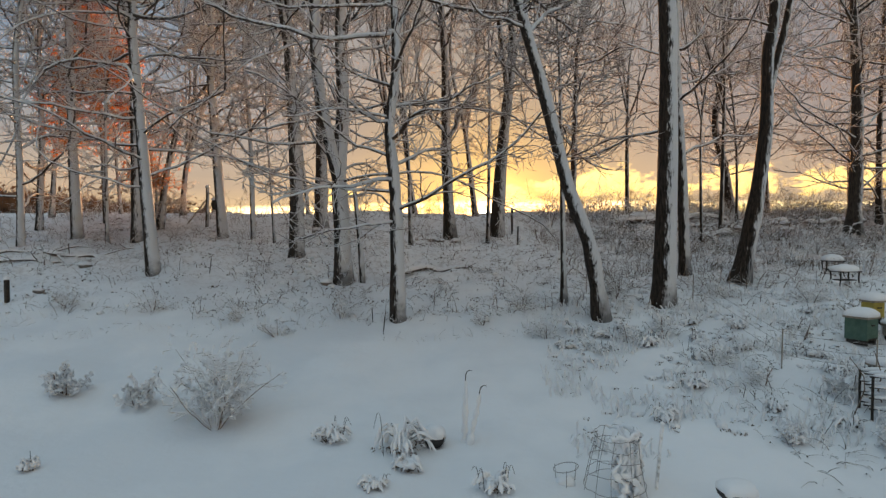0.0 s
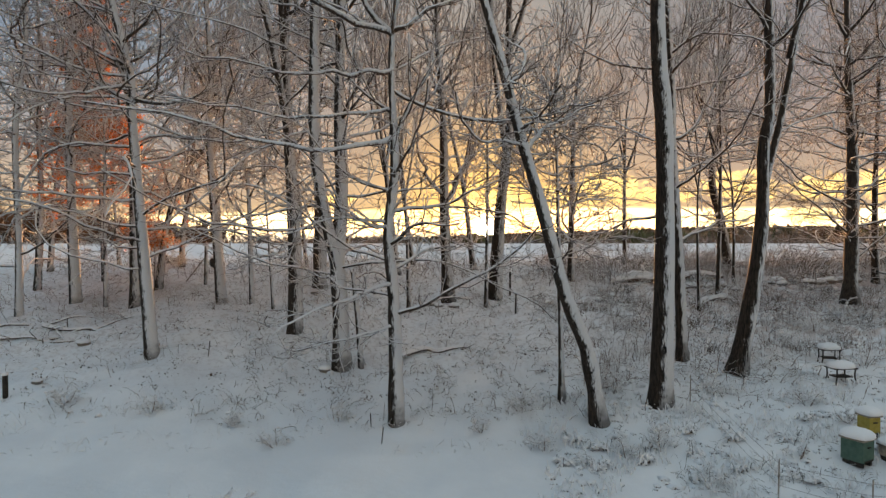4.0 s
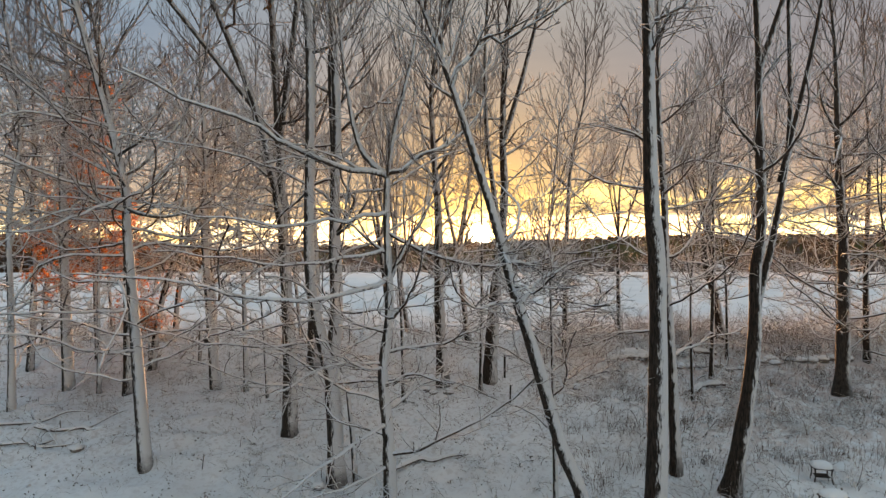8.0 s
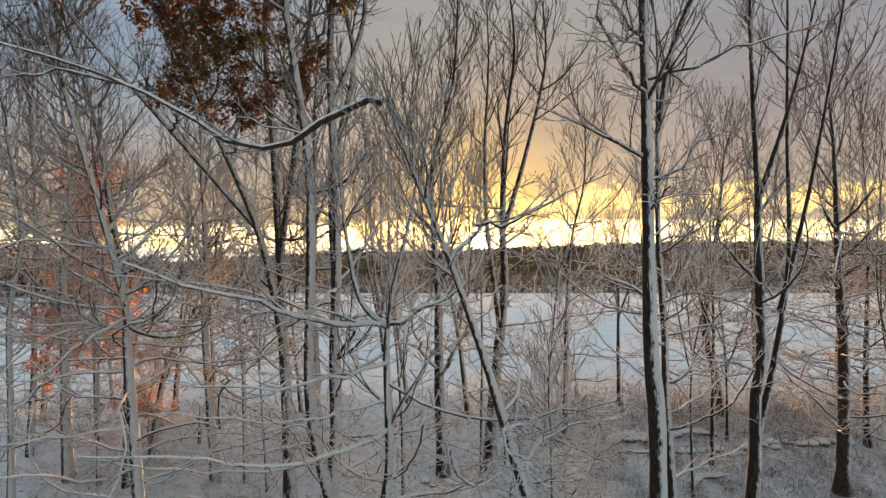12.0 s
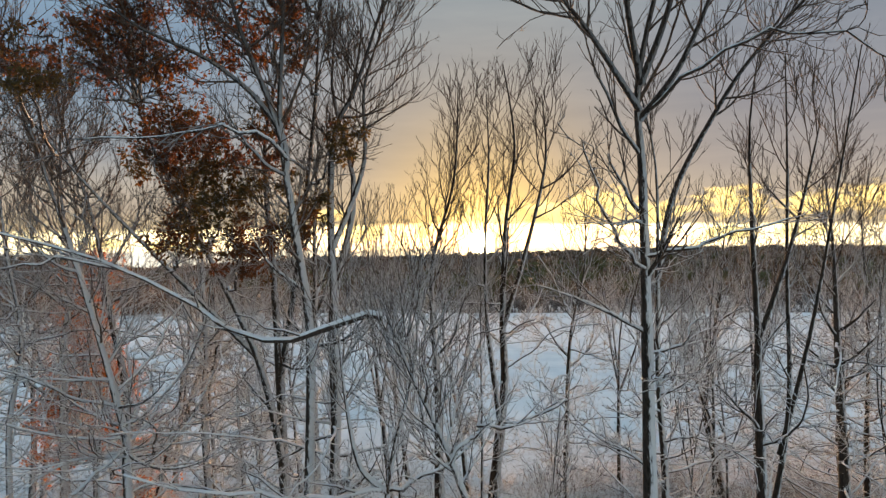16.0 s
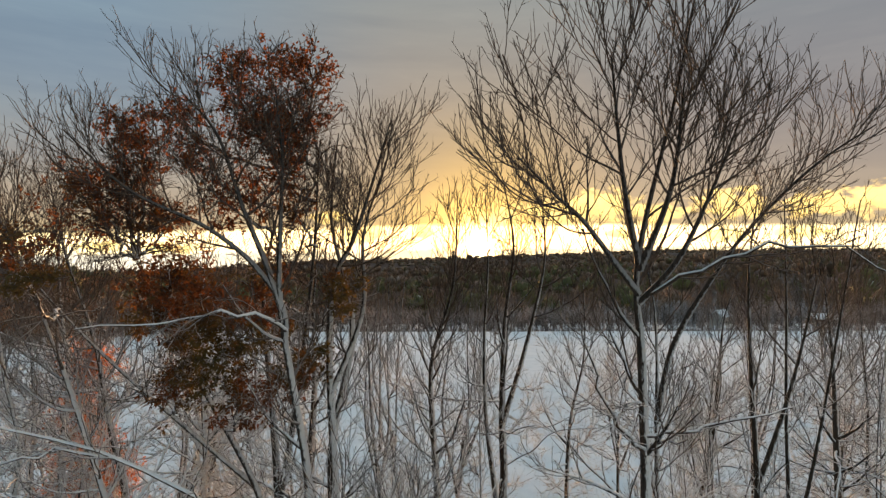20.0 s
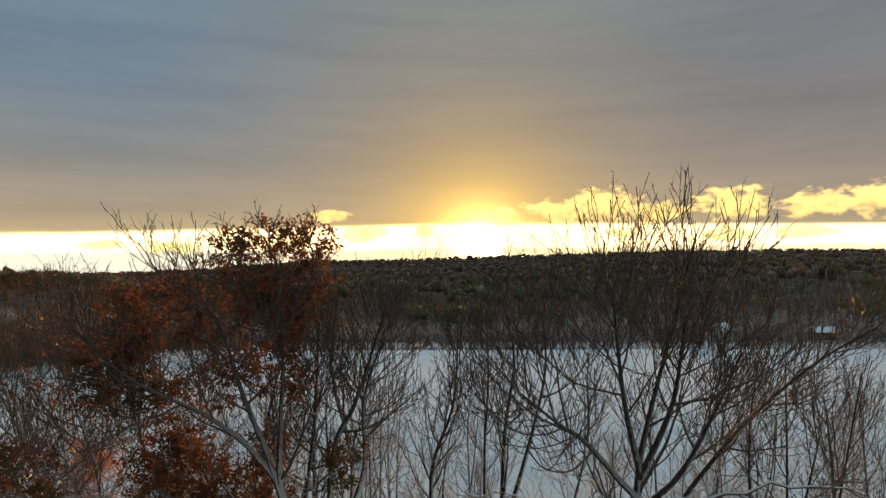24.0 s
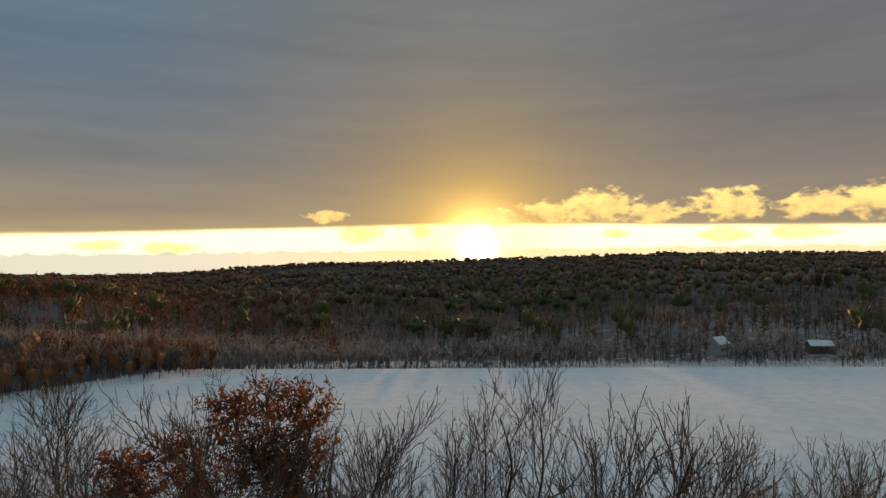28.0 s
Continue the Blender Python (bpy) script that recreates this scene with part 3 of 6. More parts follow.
def build_ground():
    xs = np.concatenate([-np.geomspace(4000, 16, 46), np.arange(-15.5, 15.6, 0.2), np.geomspace(16, 4000, 46)])
    ys = np.concatenate([-np.geomspace(400, 4, 12), np.arange(3, 31, 0.2), np.geomspace(31.3, 6000, 100)])
    X, Y = np.meshgrid(xs, ys)
    V = np.stack([X, Y, land(X, Y)], -1).reshape(-1, 3)
    nx = len(xs)
    i = (np.arange(len(ys) - 1)[:, None] * nx + np.arange(nx - 1)[None]).ravel()
    F = np.stack([i, i + 1, i + nx + 1, i + nx], -1)
    ob = put_part("ground", mesh_of("ground", V, F, GROUND, True))
    tagged(ob, "snow-covered yard, wooded bank and wide snowy field", "snow ground", kind="structure")


build_ground()

# ---- trees ----
TREES = "bare trees on the snowy bank"


def keep_off(P):
    """Branches stay clear of the open shaft above the yard."""
    y = P[..., 1]
    P[..., 1] = np.where(y < 6.0, 6.0 - (6.0 - y) * 0.15, y)
    return P


def leaf_cloud(rng, centres, per, spread, size):
    """Small folded leaves scattered round given points."""
    c = np.repeat(centres, per, 0) + rng.normal(size=(len(centres) * per, 3)) * spread
    m = len(c)
    a = rng.normal(size=(m, 3))
    a /= np.linalg.norm(a, axis=1, keepdims=True)
    b = np.cross(a, rng.normal(size=(m, 3)))
    b /= np.linalg.norm(b, axis=1, keepdims=True)
    n = np.cross(a, b)
    s = (size * rng.uniform(0.6, 1.3, m))[:, None]
    V = np.stack([c - a * s, c + b * s * 0.45 + n * s * 0.22, c + a * s, c - b * s * 0.45 + n * s * 0.22], 1).reshape(-1, 3)
    i = np.arange(m)[:, None] * 4
    return V, np.concatenate([i + (0, 1, 2), i + (0, 2, 3)], 0)


def leaf_bunches(rng, centres, per, size):
    """Rosettes of drooping leaves at twig ends."""
    k = np.repeat(np.arange(len(centres)), per)
    m = len(k)
    a = rng.normal(size=(m, 3)) + (0, 0, -0.35)
    a /= np.linalg.norm(a, axis=1, keepdims=True)
    b = np.cross(a, rng.normal(size=(m, 3)))
    b /= np.linalg.norm(b, axis=1, keepdims=True)
    n = np.cross(a, b)
    s = (size * rng.uniform(0.65, 1.25, m))[:, None]
    c = centres[k] + a * s * 0.35 + rng.normal(size=(m, 3)) * size * 0.45
    V = np.stack([c, c + a * s * 0.75 + b * s * 0.42 + n * s * 0.18, c + a * s * 1.7 - n * s * 0.15, c + a * s * 0.75 - b * s * 0.42 + n * s * 0.18], 1).reshape(-1, 3)
    i = np.arange(m)[:, None] * 4
    return V, np.concatenate([i + (0, 1, 2), i + (0, 2, 3)], 0)


def tree(path, r, seed, label, bark=None, top=21.0, stems=(), low=10, low_len=2.4, low_from=0.16, upper=13, upper_len=3.6, spread=38.0,
         leaves=None, leaf_from=8.0, leaf_n=5, leaf_gap=-0.1, upper_from=0.42, stem_top=None, twig=1.0, taper=0.96, lean_top=(0.0, 0.0), category="tree", group=TREES, limbs=(), tufts=(), cap=None):
    """A bare tree. path: points up the trunk; stems: further main stems as (points, radius); limbs: given boughs as (points, radius)."""
    bark = bark or BARK_GREY
    rng = np.random.RandomState(seed)
    x0, y0, z0 = path[0]
    root = thing("tree", (x0, y0, z0), label, category, group)
    pts = [np.array(p, float) for p in path]
    cap = top + 0.4 if cap is None else cap
    # the leader goes on to the tip
    z = pts[-1][2]
    while z < top - 2.2:
        step = min(3.2, top - 0.9 - z)
        drift = rng.normal(size=2) * 0.42 + np.array(lean_top) * step / 10
        pts.append(pts[-1] + np.array((drift[0], drift[1], step)))
        z = pts[-1][2]
    org = np.array((x0, y0, z0))
    pts[0] = pts[0] - (0, 0, 0.25)
    share = [(p[2] - pts[0][2]) / (pts[-1][2] - pts[0][2]) for p in pts]
    rad = [max(0.014, r * (1 - taper * max(0.0, s) ** 0.9)) for s in share]
    P, R = resample(pts, rad, 30)
    zz = P[:, 2] - z0
    R = R * (1 + 0.32 * np.exp(-np.maximum(zz, 0) / 0.28)) * (1 + 0.05 * rng.normal(size=len(R)))
    leaders = [(P, R)]
    for sp, sr, *own_top in stems:
        sp = [np.array(p, float) for p in sp]
        z = sp[-1][2]
        end = own_top[0] if own_top else top - 1.0 if stem_top is None else stem_top
        while z < end - 2.2:
            step = min(3.0, end - z)
            sp.append(sp[-1] + np.array((*(rng.normal(size=2) * 0.25 + np.array((sp[-1] - sp[-2])[:2]) * 0.15), step)))
            z = sp[-1][2]
        Q, S = resample(sp, np.linspace(sr, 0.014, len(sp)), 30)
        leaders.append((Q, S))
    LP, LR = np.stack([a for a, _ in leaders]), np.stack([b for _, b in leaders])
    n_up = max(4, int(upper * 1.4 / len(leaders) + 2))
    hi = grow(rng, LP, np.minimum(LR, 0.11), n_up, upper_from, 0.92, upper_len, spread, 0.9, 12, 0.62, 0.22, 0.06, 0.0, 1.7)
    # the crown ends at the height of the tree
    foot = cap - 5.5
    most = max(hi[0][..., 2].max() + 0.9, cap)
    for q in (LP, hi[0]):
        q[..., 2] = np.where(q[..., 2] > foot, foot + (q[..., 2] - foot) * (cap - foot) / (most - foot), q[..., 2])
    for k, (p, q) in enumerate(zip(LP, LR)):
        v, f = tubes((p - org)[None], q[None], 10 if k else 12)
        put_part("stem" if k else "trunk", mesh_of("trunk", v, f, bark, True), root)
    # long level boughs low down, ascending ones above
    sets = []
    if low:
        lo = grow(rng, LP[:1], np.minimum(LR[:1], 0.085), int(low * 1.6), low_from, 0.58, low_len * 1.5, 80, 0.14, 14, 0.60, 0.3, 0.12, 0.85)
        sets.append((keep_off(lo[0]), np.maximum(lo[1], 0.024), True))
    sets.append((keep_off(hi[0]), np.maximum(hi[1], 0.014), False))
    tuft_limbs = []
    for x, y, z, rx, rz in tufts:
        # a bough to the tuft from the nearest lower point of the main stems
        goal = np.array((x, y, z))
        all_p = LP.reshape(-1, 3)
        gap = np.linalg.norm(all_p - goal, axis=1) + np.where(all_p[:, 2] > z - 0.8, 50, 0) + np.where(all_p[:, 2] < z - 5, 50, 0)
        s = all_p[gap.argmin()]
        bow = np.array((0, 0, -0.12 * np.linalg.norm(goal - s)))
        tuft_limbs.append(([s, s * 0.62 + goal * 0.38 + bow, s * 0.25 + goal * 0.75 + bow * 0.6, goal + (0, 0, rz * 0.4)], 0.05))
    given = [resample(p, np.linspace(q, q * 0.3, len(p)), 12) for p, q in list(limbs) + tuft_limbs]
    if given:
        g = np.stack([a for a, _ in given])
        g[:, 1:-1] += rng.normal(size=g[:, 1:-1].shape) * 0.05
        sets.append((keep_off(g), np.stack([b for _, b in given]), True))
    fine, snowy, fine_ends, snowy_ends = [], [], [], []
    for BP, BR, level in sets:
        for p, q in zip(BP, BR):
            v, f = tubes((p - org)[None], q[None], 5)
            put_part("limb", mesh_of("limb", v, f, BOUGH if level else (bark if q[0] > 0.05 else TWIG), True), root)
        if level:
            b1 = grow(rng, BP, BR, max(4, int(9 * twig)), 0.12, 0.98, 1.3, 46, 0.16, 5, 0.6, 0.4, 0.18, 0.75)
            b2 = grow(rng, b1[0], np.maximum(b1[1], 0.009), 3, 0.2, 1.0, 0.62, 42, 0.25, 3, 0.75, 0.6, 0.14, 0.5)
            thin = 0.0125
        else:
            b1 = grow(rng, BP, BR, max(5, int(7 * twig)), 0.12, 0.98, 1.5, 38, 1.0, 5, 0.6, 0.4, 0.075)
            b2 = grow(rng, b1[0], np.maximum(b1[1], 0.008), 3, 0.15, 1.0, 0.85, 34, 0.9, 3 if twig > 0.6 else 2, 0.75, 0.6, 0.08)
            thin = 0.0095
        (snowy if level else fine).extend([(keep_off(b1[0]), np.maximum(b1[1], thin)), (keep_off(b2[0]), np.maximum(b2[1], thin * 0.72))])
        (snowy_ends if level else fine_ends).append(spikes(rng, keep_off(b2[0]), 2, 0.36, 40, 0.3, thin * 0.7))
    tips = grow(rng, LP, np.minimum(LR, 0.04), 6, 0.62, 1.0, 1.5, 30, 0.8, 6, 0.5, 0.35, 0.06)
    fine.append((keep_off(tips[0]), np.maximum(tips[1], 0.010)))
    fine_ends.append(spikes(rng, keep_off(tips[0]), 4, 0.55, 34, 0.4, 0.008))
    tuft_spots = []
    for (x, y, z, rx, rz), (p, q) in zip(tufts, tuft_limbs):
        p = resample(p, [0.03, 0.015], 10)[0]
        n = int((10 + 24 * rx) * (1.6 if z > 18.2 else 0.75))
        c1 = grow(rng, p[None], np.full((1, 10), 0.02), n, 0.4, 1.0, 1.7 * (rx + rz) / 2 + 0.3, 66, 0.2, 6, 0.6, 0.4, 0.12)
        c2 = grow(rng, c1[0], np.maximum(c1[1], 0.009), 4, 0.25, 1.0, 0.42, 48, 0.1, 3, 0.7, 0.6, 0.12)
        for c in (c1, c2):
            fine.append((keep_off(c[0]), np.maximum(c[1], 0.007)))
        e = np.concatenate([c1[0][:, 2:].reshape(-1, 3), c2[0][:, 1:].reshape(-1, 3)])
        wavy = 0.6 * fbm(e[:, 0] + 0.5 * e[:, 1], e[:, 2] - 0.5 * e[:, 1], 1.1, seed + 5)
        inside = wavy + ((e[:, 0] - x) / rx) ** 2 + ((e[:, 1] - y) / (rx + 0.3)) ** 2 + ((e[:, 2] - z) / rz) ** 2
        e = e[inside < 1.25]
        more = np.array((x, y, z)) + rng.normal(size=(int((60 if z > 16.5 else 85) * rx * rz), 3)) * (rx * 0.55, rx * 0.55, rz * 0.55)
        tuft_spots.append(np.concatenate([e[: int((125 if z > 16.5 else 180) * rx * rz) + 10], more]))
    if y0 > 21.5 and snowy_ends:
        # flakes added to make the rear trees' snow glow against the sun
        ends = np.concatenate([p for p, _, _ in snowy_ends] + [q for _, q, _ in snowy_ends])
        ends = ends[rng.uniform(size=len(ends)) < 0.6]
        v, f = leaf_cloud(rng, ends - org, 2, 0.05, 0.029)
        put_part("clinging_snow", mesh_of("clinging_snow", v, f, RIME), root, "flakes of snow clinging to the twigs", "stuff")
        snowy_ends = []
    lim = cap + 0.2
    fine = [(p[p[..., 2].max(1) < lim], q[p[..., 2].max(1) < lim]) for p, q in fine]
    fine_ends = [(p[q[:, 2] < lim], q[q[:, 2] < lim], t[q[:, 2] < lim] if np.ndim(t) else t) for p, q, t in fine_ends]
    v, f = join(*[tubes(p - org, q, 3) for p, q in fine], *[cones(p - org, q - org, t) for p, q, t in fine_ends])
    # rear trees get the twig colours with backlight put in
    put_part("crown", mesh_of("crown", v, f, BACKLIT_TWIG if y0 > 21.5 else TWIG, True), root, "fine bare branches with a line of snow", "stuff")
    if snowy:
        v, f = join(*[tubes(p - org, q, 3) for p, q in snowy], *[cones(p - org, q - org, t) for p, q, t in snowy_ends])
        put_part("lower_spray", mesh_of("lower_spray", v, f, BACKLIT_SPRAY if y0 > 21.5 else SPRAY, True), root, "level lower branches laden with snow", "stuff")
    if leaves is not None:
        spots = []
        for p, _ in fine + snowy:
            e = p[:, 1:].reshape(-1, 3)
            clump = fbm(e[:, 0] + e[:, 2] * 0.7, e[:, 1] + e[:, 2] * 1.1, 2.4, seed)
            spots.append(e[(e[:, 2] > leaf_from) & (clump > leaf_gap) & (rng.uniform(size=len(e)) < 0.85)])
        if tufts:
            spots = tuft_spots
        v, f = leaf_bunches(rng, np.concatenate(spots) - org, leaf_n, 0.075)
        put_part("foliage", mesh_of("foliage", v, f, leaves), root, "dry leaves that stayed on the twigs", "stuff")
    return root


PLAIN = "bare tree with snow plastered on its trunk"
THIN = "thin bare young tree with snowy twigs"
DARK = "tall bare tree with dark bark"

tree([(-1.05, 14.2, -2.15), (-1.07, 14.2, -0.33), (-1.13, 14.2, 1.11), (-1.24, 14.2, 2.36), (-1.08, 14.2, 3.88), (-1.12, 14.2, 7.06)], 0.19, 1,
     "bare tree with a crooked snow-plastered trunk and long boughs", BARK_PALE, 12.8, low=8, low_len=2.6, upper=8, upper_len=2.4, upper_from=0.58,
     stems=[([(-1.12, 14.2, 6.9), (-1.75, 14.0, 7.6), (-2.05, 13.8, 9.2), (-2.2, 13.6, 11.0)], 0.085)],
     limbs=[([(-1.15, 14.2, 6.96), (-2.53, 13.2, 7.2), (-3.63, 12.0, 7.7), (-5.6, 11.0, 8.5)], 0.085), ([(-1.15, 14.2, 6.96), (-0.4, 14.0, 7.35), (0.55, 14.0, 7.8), (1.2, 13.9, 8.7)], 0.07),
            ([(-1.1, 14.2, 6.1), (-2.3, 13.6, 5.85), (-3.6, 13.0, 5.75), (-5.2, 12.4, 6.0)], 0.06), ([(-1.12, 14.2, 4.55), (-2.2, 13.5, 4.15), (-3.5, 12.8, 4.15), (-4.8, 12.2, 4.5), (-6.8, 11.6, 4.8)], 0.07),
            ([(-1.2, 14.2, 5.2), (-2.4, 13.8, 4.9), (-4.0, 13.4, 5.0), (-6.0, 13.0, 5.2)], 0.055), ([(-1.1, 14.2, 5.6), (0.0, 14.0, 5.05), (1.55, 13.8, 4.8), (2.9, 13.6, 5.1), (4.0, 13.4, 5.4)], 0.055),
            ([(-1.22, 14.2, 2.3), (-1.5, 14.0, 2.5), (-1.95, 13.6, 2.7), (-2.6, 13.2, 3.3)], 0.06)])
tree([(3.7, 14.1, -1.99), (3.34, 13.8, -0.45), (2.76, 13.5, 0.93), (2.2, 13.1, 2.73), (1.62, 12.7, 4.41), (1.06, 12.3, 6.27), (0.22, 11.8, 8.64), (-0.48, 11.2, 10.31), (-0.87, 10.8, 11.4)], 0.20, 2,
     "bare tree leaning far over, snow along its trunk", BARK_PALE, 13.6, low=4, low_len=1.6, low_from=0.45, upper=9, upper_len=2.1, upper_from=0.70, taper=0.86,
     limbs=[([(-0.95, 10.85, 11.35), (-1.35, 10.9, 11.38), (-2.47, 11.5, 10.97), (-3.18, 12.0, 10.76), (-4.21, 12.4, 10.97), (-5.07, 12.6, 11.42), (-6.26, 12.6, 12.08), (-7.38, 12.5, 12.51), (-8.8, 12.3, 12.9), (-10.2, 12.2, 13.1)], 0.085), ([(-6.4, 12.58, 12.13), (-7.5, 12.5, 12.36), (-8.8, 12.3, 12.15), (-10.0, 12.2, 11.9)], 0.045), ([(0.3, 11.8, 8.4), (0.8, 11.6, 9.2), (1.5, 11.4, 9.3), (2.4, 11.2, 9.8)], 0.06)])
tree([(5.36, 14.8, -1.86), (5.32, 14.5, 1.41), (5.18, 14.2, 4.67), (4.88, 13.8, 6.62), (4.65, 13.4, 10.96), (4.41, 13.0, 14.24), (4.27, 12.8, 16.23)], 0.29, 3,
     "large bare tree with a straight snow-plastered trunk and broad crown", BARK_PALE, 22.0, cap=22.25, low=3, low_len=1.2, low_from=0.4, upper=30, stem_top=20.8, lean_top=(-0.5, -2.0), upper_len=3.1, spread=38, twig=1.1,
     stems=[([(4.30, 12.85, 15.5), (3.75, 12.5, 16.1), (2.95, 12.1, 17.0), (2.3, 11.7, 17.5), (1.5, 11.3, 18.2)], 0.08, 18.0), ([(4.32, 12.9, 15.3), (4.9, 12.3, 16.2), (5.35, 11.8, 17.5), (5.7, 11.3, 18.9)], 0.08, 19.6),
            ([(4.3, 12.8, 16.0), (4.75, 12.2, 17.7), (4.65, 11.3, 19.6)], 0.085), ([(4.3, 12.8, 16.1), (3.75, 12.1, 17.8), (3.25, 11.2, 20.0)], 0.08, 21.2)],
     limbs=[([(4.55, 13.2, 12.4), (5.4, 12.9, 12.6), (6.3, 12.6, 13.0), (7.3, 12.4, 13.2)], 0.055), ([(4.55, 13.2, 12.0), (4.0, 12.9, 12.6), (3.4, 12.6, 13.6), (3.0, 12.5, 14.8)], 0.06), ([(4.7, 13.5, 10.2), (5.4, 13.2, 10.6), (5.9, 13.0, 11.4)], 0.05),
            ([(4.4, 12.9, 15.4), (4.9, 11.8, 15.9), (5.5, 11.2, 16.3), (6.3, 11.0, 16.5), (7.3, 11.0, 16.4), (8.3, 11.0, 16.0)], 0.05)])
tree([(6.96, 17.5, -1.19), (6.79, 17.4, 1.69), (6.52, 17.2, 4.54), (6.4, 17.0, 6.45), (6.04, 16.5, 8.99), (5.91, 16.2, 11.59)], 0.17, 4, PLAIN, BARK_PALE, 18.6, cap=20.6, low=9, low_len=2.6, upper=18, upper_len=2.3, stem_top=19.9,
     stems=[([(5.95, 16.3, 11.8), (6.05, 15.6, 13.8), (6.5, 14.8, 15.4), (7.2, 14.0, 17.2), (8.4, 13.4, 18.9), (9.5, 13.0, 19.9)], 0.09)])
tree([(7.99, 16.4, -1.25), (8.37, 16.4, 0.53), (8.63, 16.4, 2.65), (8.65, 16.4, 4.63), (8.81, 16.4, 5.85), (8.70, 16.4, 9.28), (8.71, 16.4, 10.13), (8.56, 16.4, 12.9), (8.48, 16.4, 15.8)], 0.23, 5,
     "bare tree with a bent dark trunk that forks low", BARK_GREY, 18.8, low=3, low_len=2.4, low_from=0.3, upper=11, upper_len=2.5, spread=32,
     stems=[([(8.6, 16.4, 3.0), (8.8, 16.4, 4.1), (9.13, 16.4, 5.54), (9.55, 16.4, 8.33), (9.5, 16.4, 11.9)], 0.12), ([(8.71, 16.4, 10.0), (9.55, 16.2, 12.87), (10.16, 16.0, 15.91)], 0.09), ([(9.3, 16.4, 7.0), (9.9, 15.8, 11.0), (10.7, 15.2, 17.7)], 0.08)])
tree([(14.87, 22.1, 0.0), (14.91, 22.1, 4.19), (14.7, 22.1, 7.9), (14.5, 22.1, 12.6)], 0.27, 6, DARK, BARK_DARK, 17.4, low=24, low_len=3.4, low_from=0.1, upper=14)
tree([(0.3, 24.6, -0.21), (0.14, 24.6, 2.84), (0.09, 24.6, 6.49), (-0.03, 24.6, 8.31), (-0.15, 24.6, 11.91)], 0.25, 7, PLAIN, BARK_GREY, 20.3, low=5, low_from=0.25, upper=20, upper_len=3.4, lean_top=(0.3, -5.5),
     limbs=[([(0.15, 24.6, 3.6), (-0.5, 24.3, 4.6), (-0.9, 24.2, 5.6), (-1.1, 24.0, 7.0)], 0.10), ([(0.15, 24.6, 3.4), (0.7, 24.4, 4.6), (1.3, 24.3, 5.7), (1.5, 24.3, 5.9)], 0.12)])
tree([(2.15, 24.7, -0.53), (2.38, 24.7, 3.08), (2.77, 24.7, 6.97), (2.7, 24.7, 9.69), (2.82, 24.7, 13.5)], 0.28, 8, "large bare tree with dark leaning trunk", BARK_GREY, 20.4, low=8, low_len=3.0, upper=20, upper_len=3.8, lean_top=(0.5, -5.5),
     stems=[([(2.6, 24.7, 5.5), (2.3, 24.4, 7.5), (2.0, 24.2, 10.0)], 0.13), ([(2.75, 24.7, 9.5), (3.6, 24.4, 12.5), (4.3, 24.0, 16.0)], 0.12)])
tree([(1.76, 24.0, -0.61), (1.82, 24.0, 4.55), (1.76, 24.0, 8.56)], 0.085, 9, THIN, BARK_GREY, 13.0, low=8, low_len=1.2, upper=6, upper_len=1.6)
tree([(-2.85, 17.5, -1.51), (-2.9, 17.5, 0.08), (-2.98, 17.5, 1.7), (-2.85, 17.5, 3.32), (-2.9, 17.5, 5.91), (-2.87, 17.5, 8.15), (-2.94, 17.5, 11.0)], 0.26, 10,
     "bare tree with a twin trunk, plastered with snow", BARK_PALE, 21.6, cap=21.7, low=15, low_len=3.9, upper=40, upper_len=2.7, spread=40,
     stems=[([(-2.9, 17.5, 6.0), (-2.75, 17.0, 9.0), (-2.85, 16.5, 13.5), (-2.67, 16.2, 15.6), (-2.15, 16.0, 16.8), (-1.6, 16.0, 18.85), (-1.18, 16.0, 20.6)], 0.14), ([(-2.95, 17.5, 1.2), (-3.37, 17.0, 3.54), (-3.43, 16.5, 5.27), (-3.29, 16.0, 7.77), (-3.15, 15.2, 10.69), (-3.38, 14.6, 13.1), (-3.6, 14.2, 15.2), (-3.6, 14.2, 17.0), (-3.55, 14.2, 19.0), (-3.7, 14.2, 20.9)], 0.18),
            ([(-3.5, 14.3, 14.4), (-3.68, 14.2, 15.4), (-5.13, 14.2, 17.0), (-7.1, 14.2, 18.2), (-8.6, 14.2, 19.9)], 0.085), ([(-3.55, 14.2, 15.0), (-3.85, 14.2, 15.9), (-4.45, 14.2, 17.65), (-5.05, 14.2, 19.75), (-5.9, 14.2, 21.0)], 0.09),
            ([(-2.8, 16.6, 12.6), (-1.95, 16.4, 14.8), (-1.9, 16.2, 17.0), (-1.3, 16.2, 19.4)], 0.09)],
     limbs=[([(-3.4, 13.95, 14.6), (-3.8, 13.1, 15.0), (-4.6, 12.8, 15.1), (-5.8, 12.7, 14.9), (-7.4, 12.6, 14.8)], 0.055)])
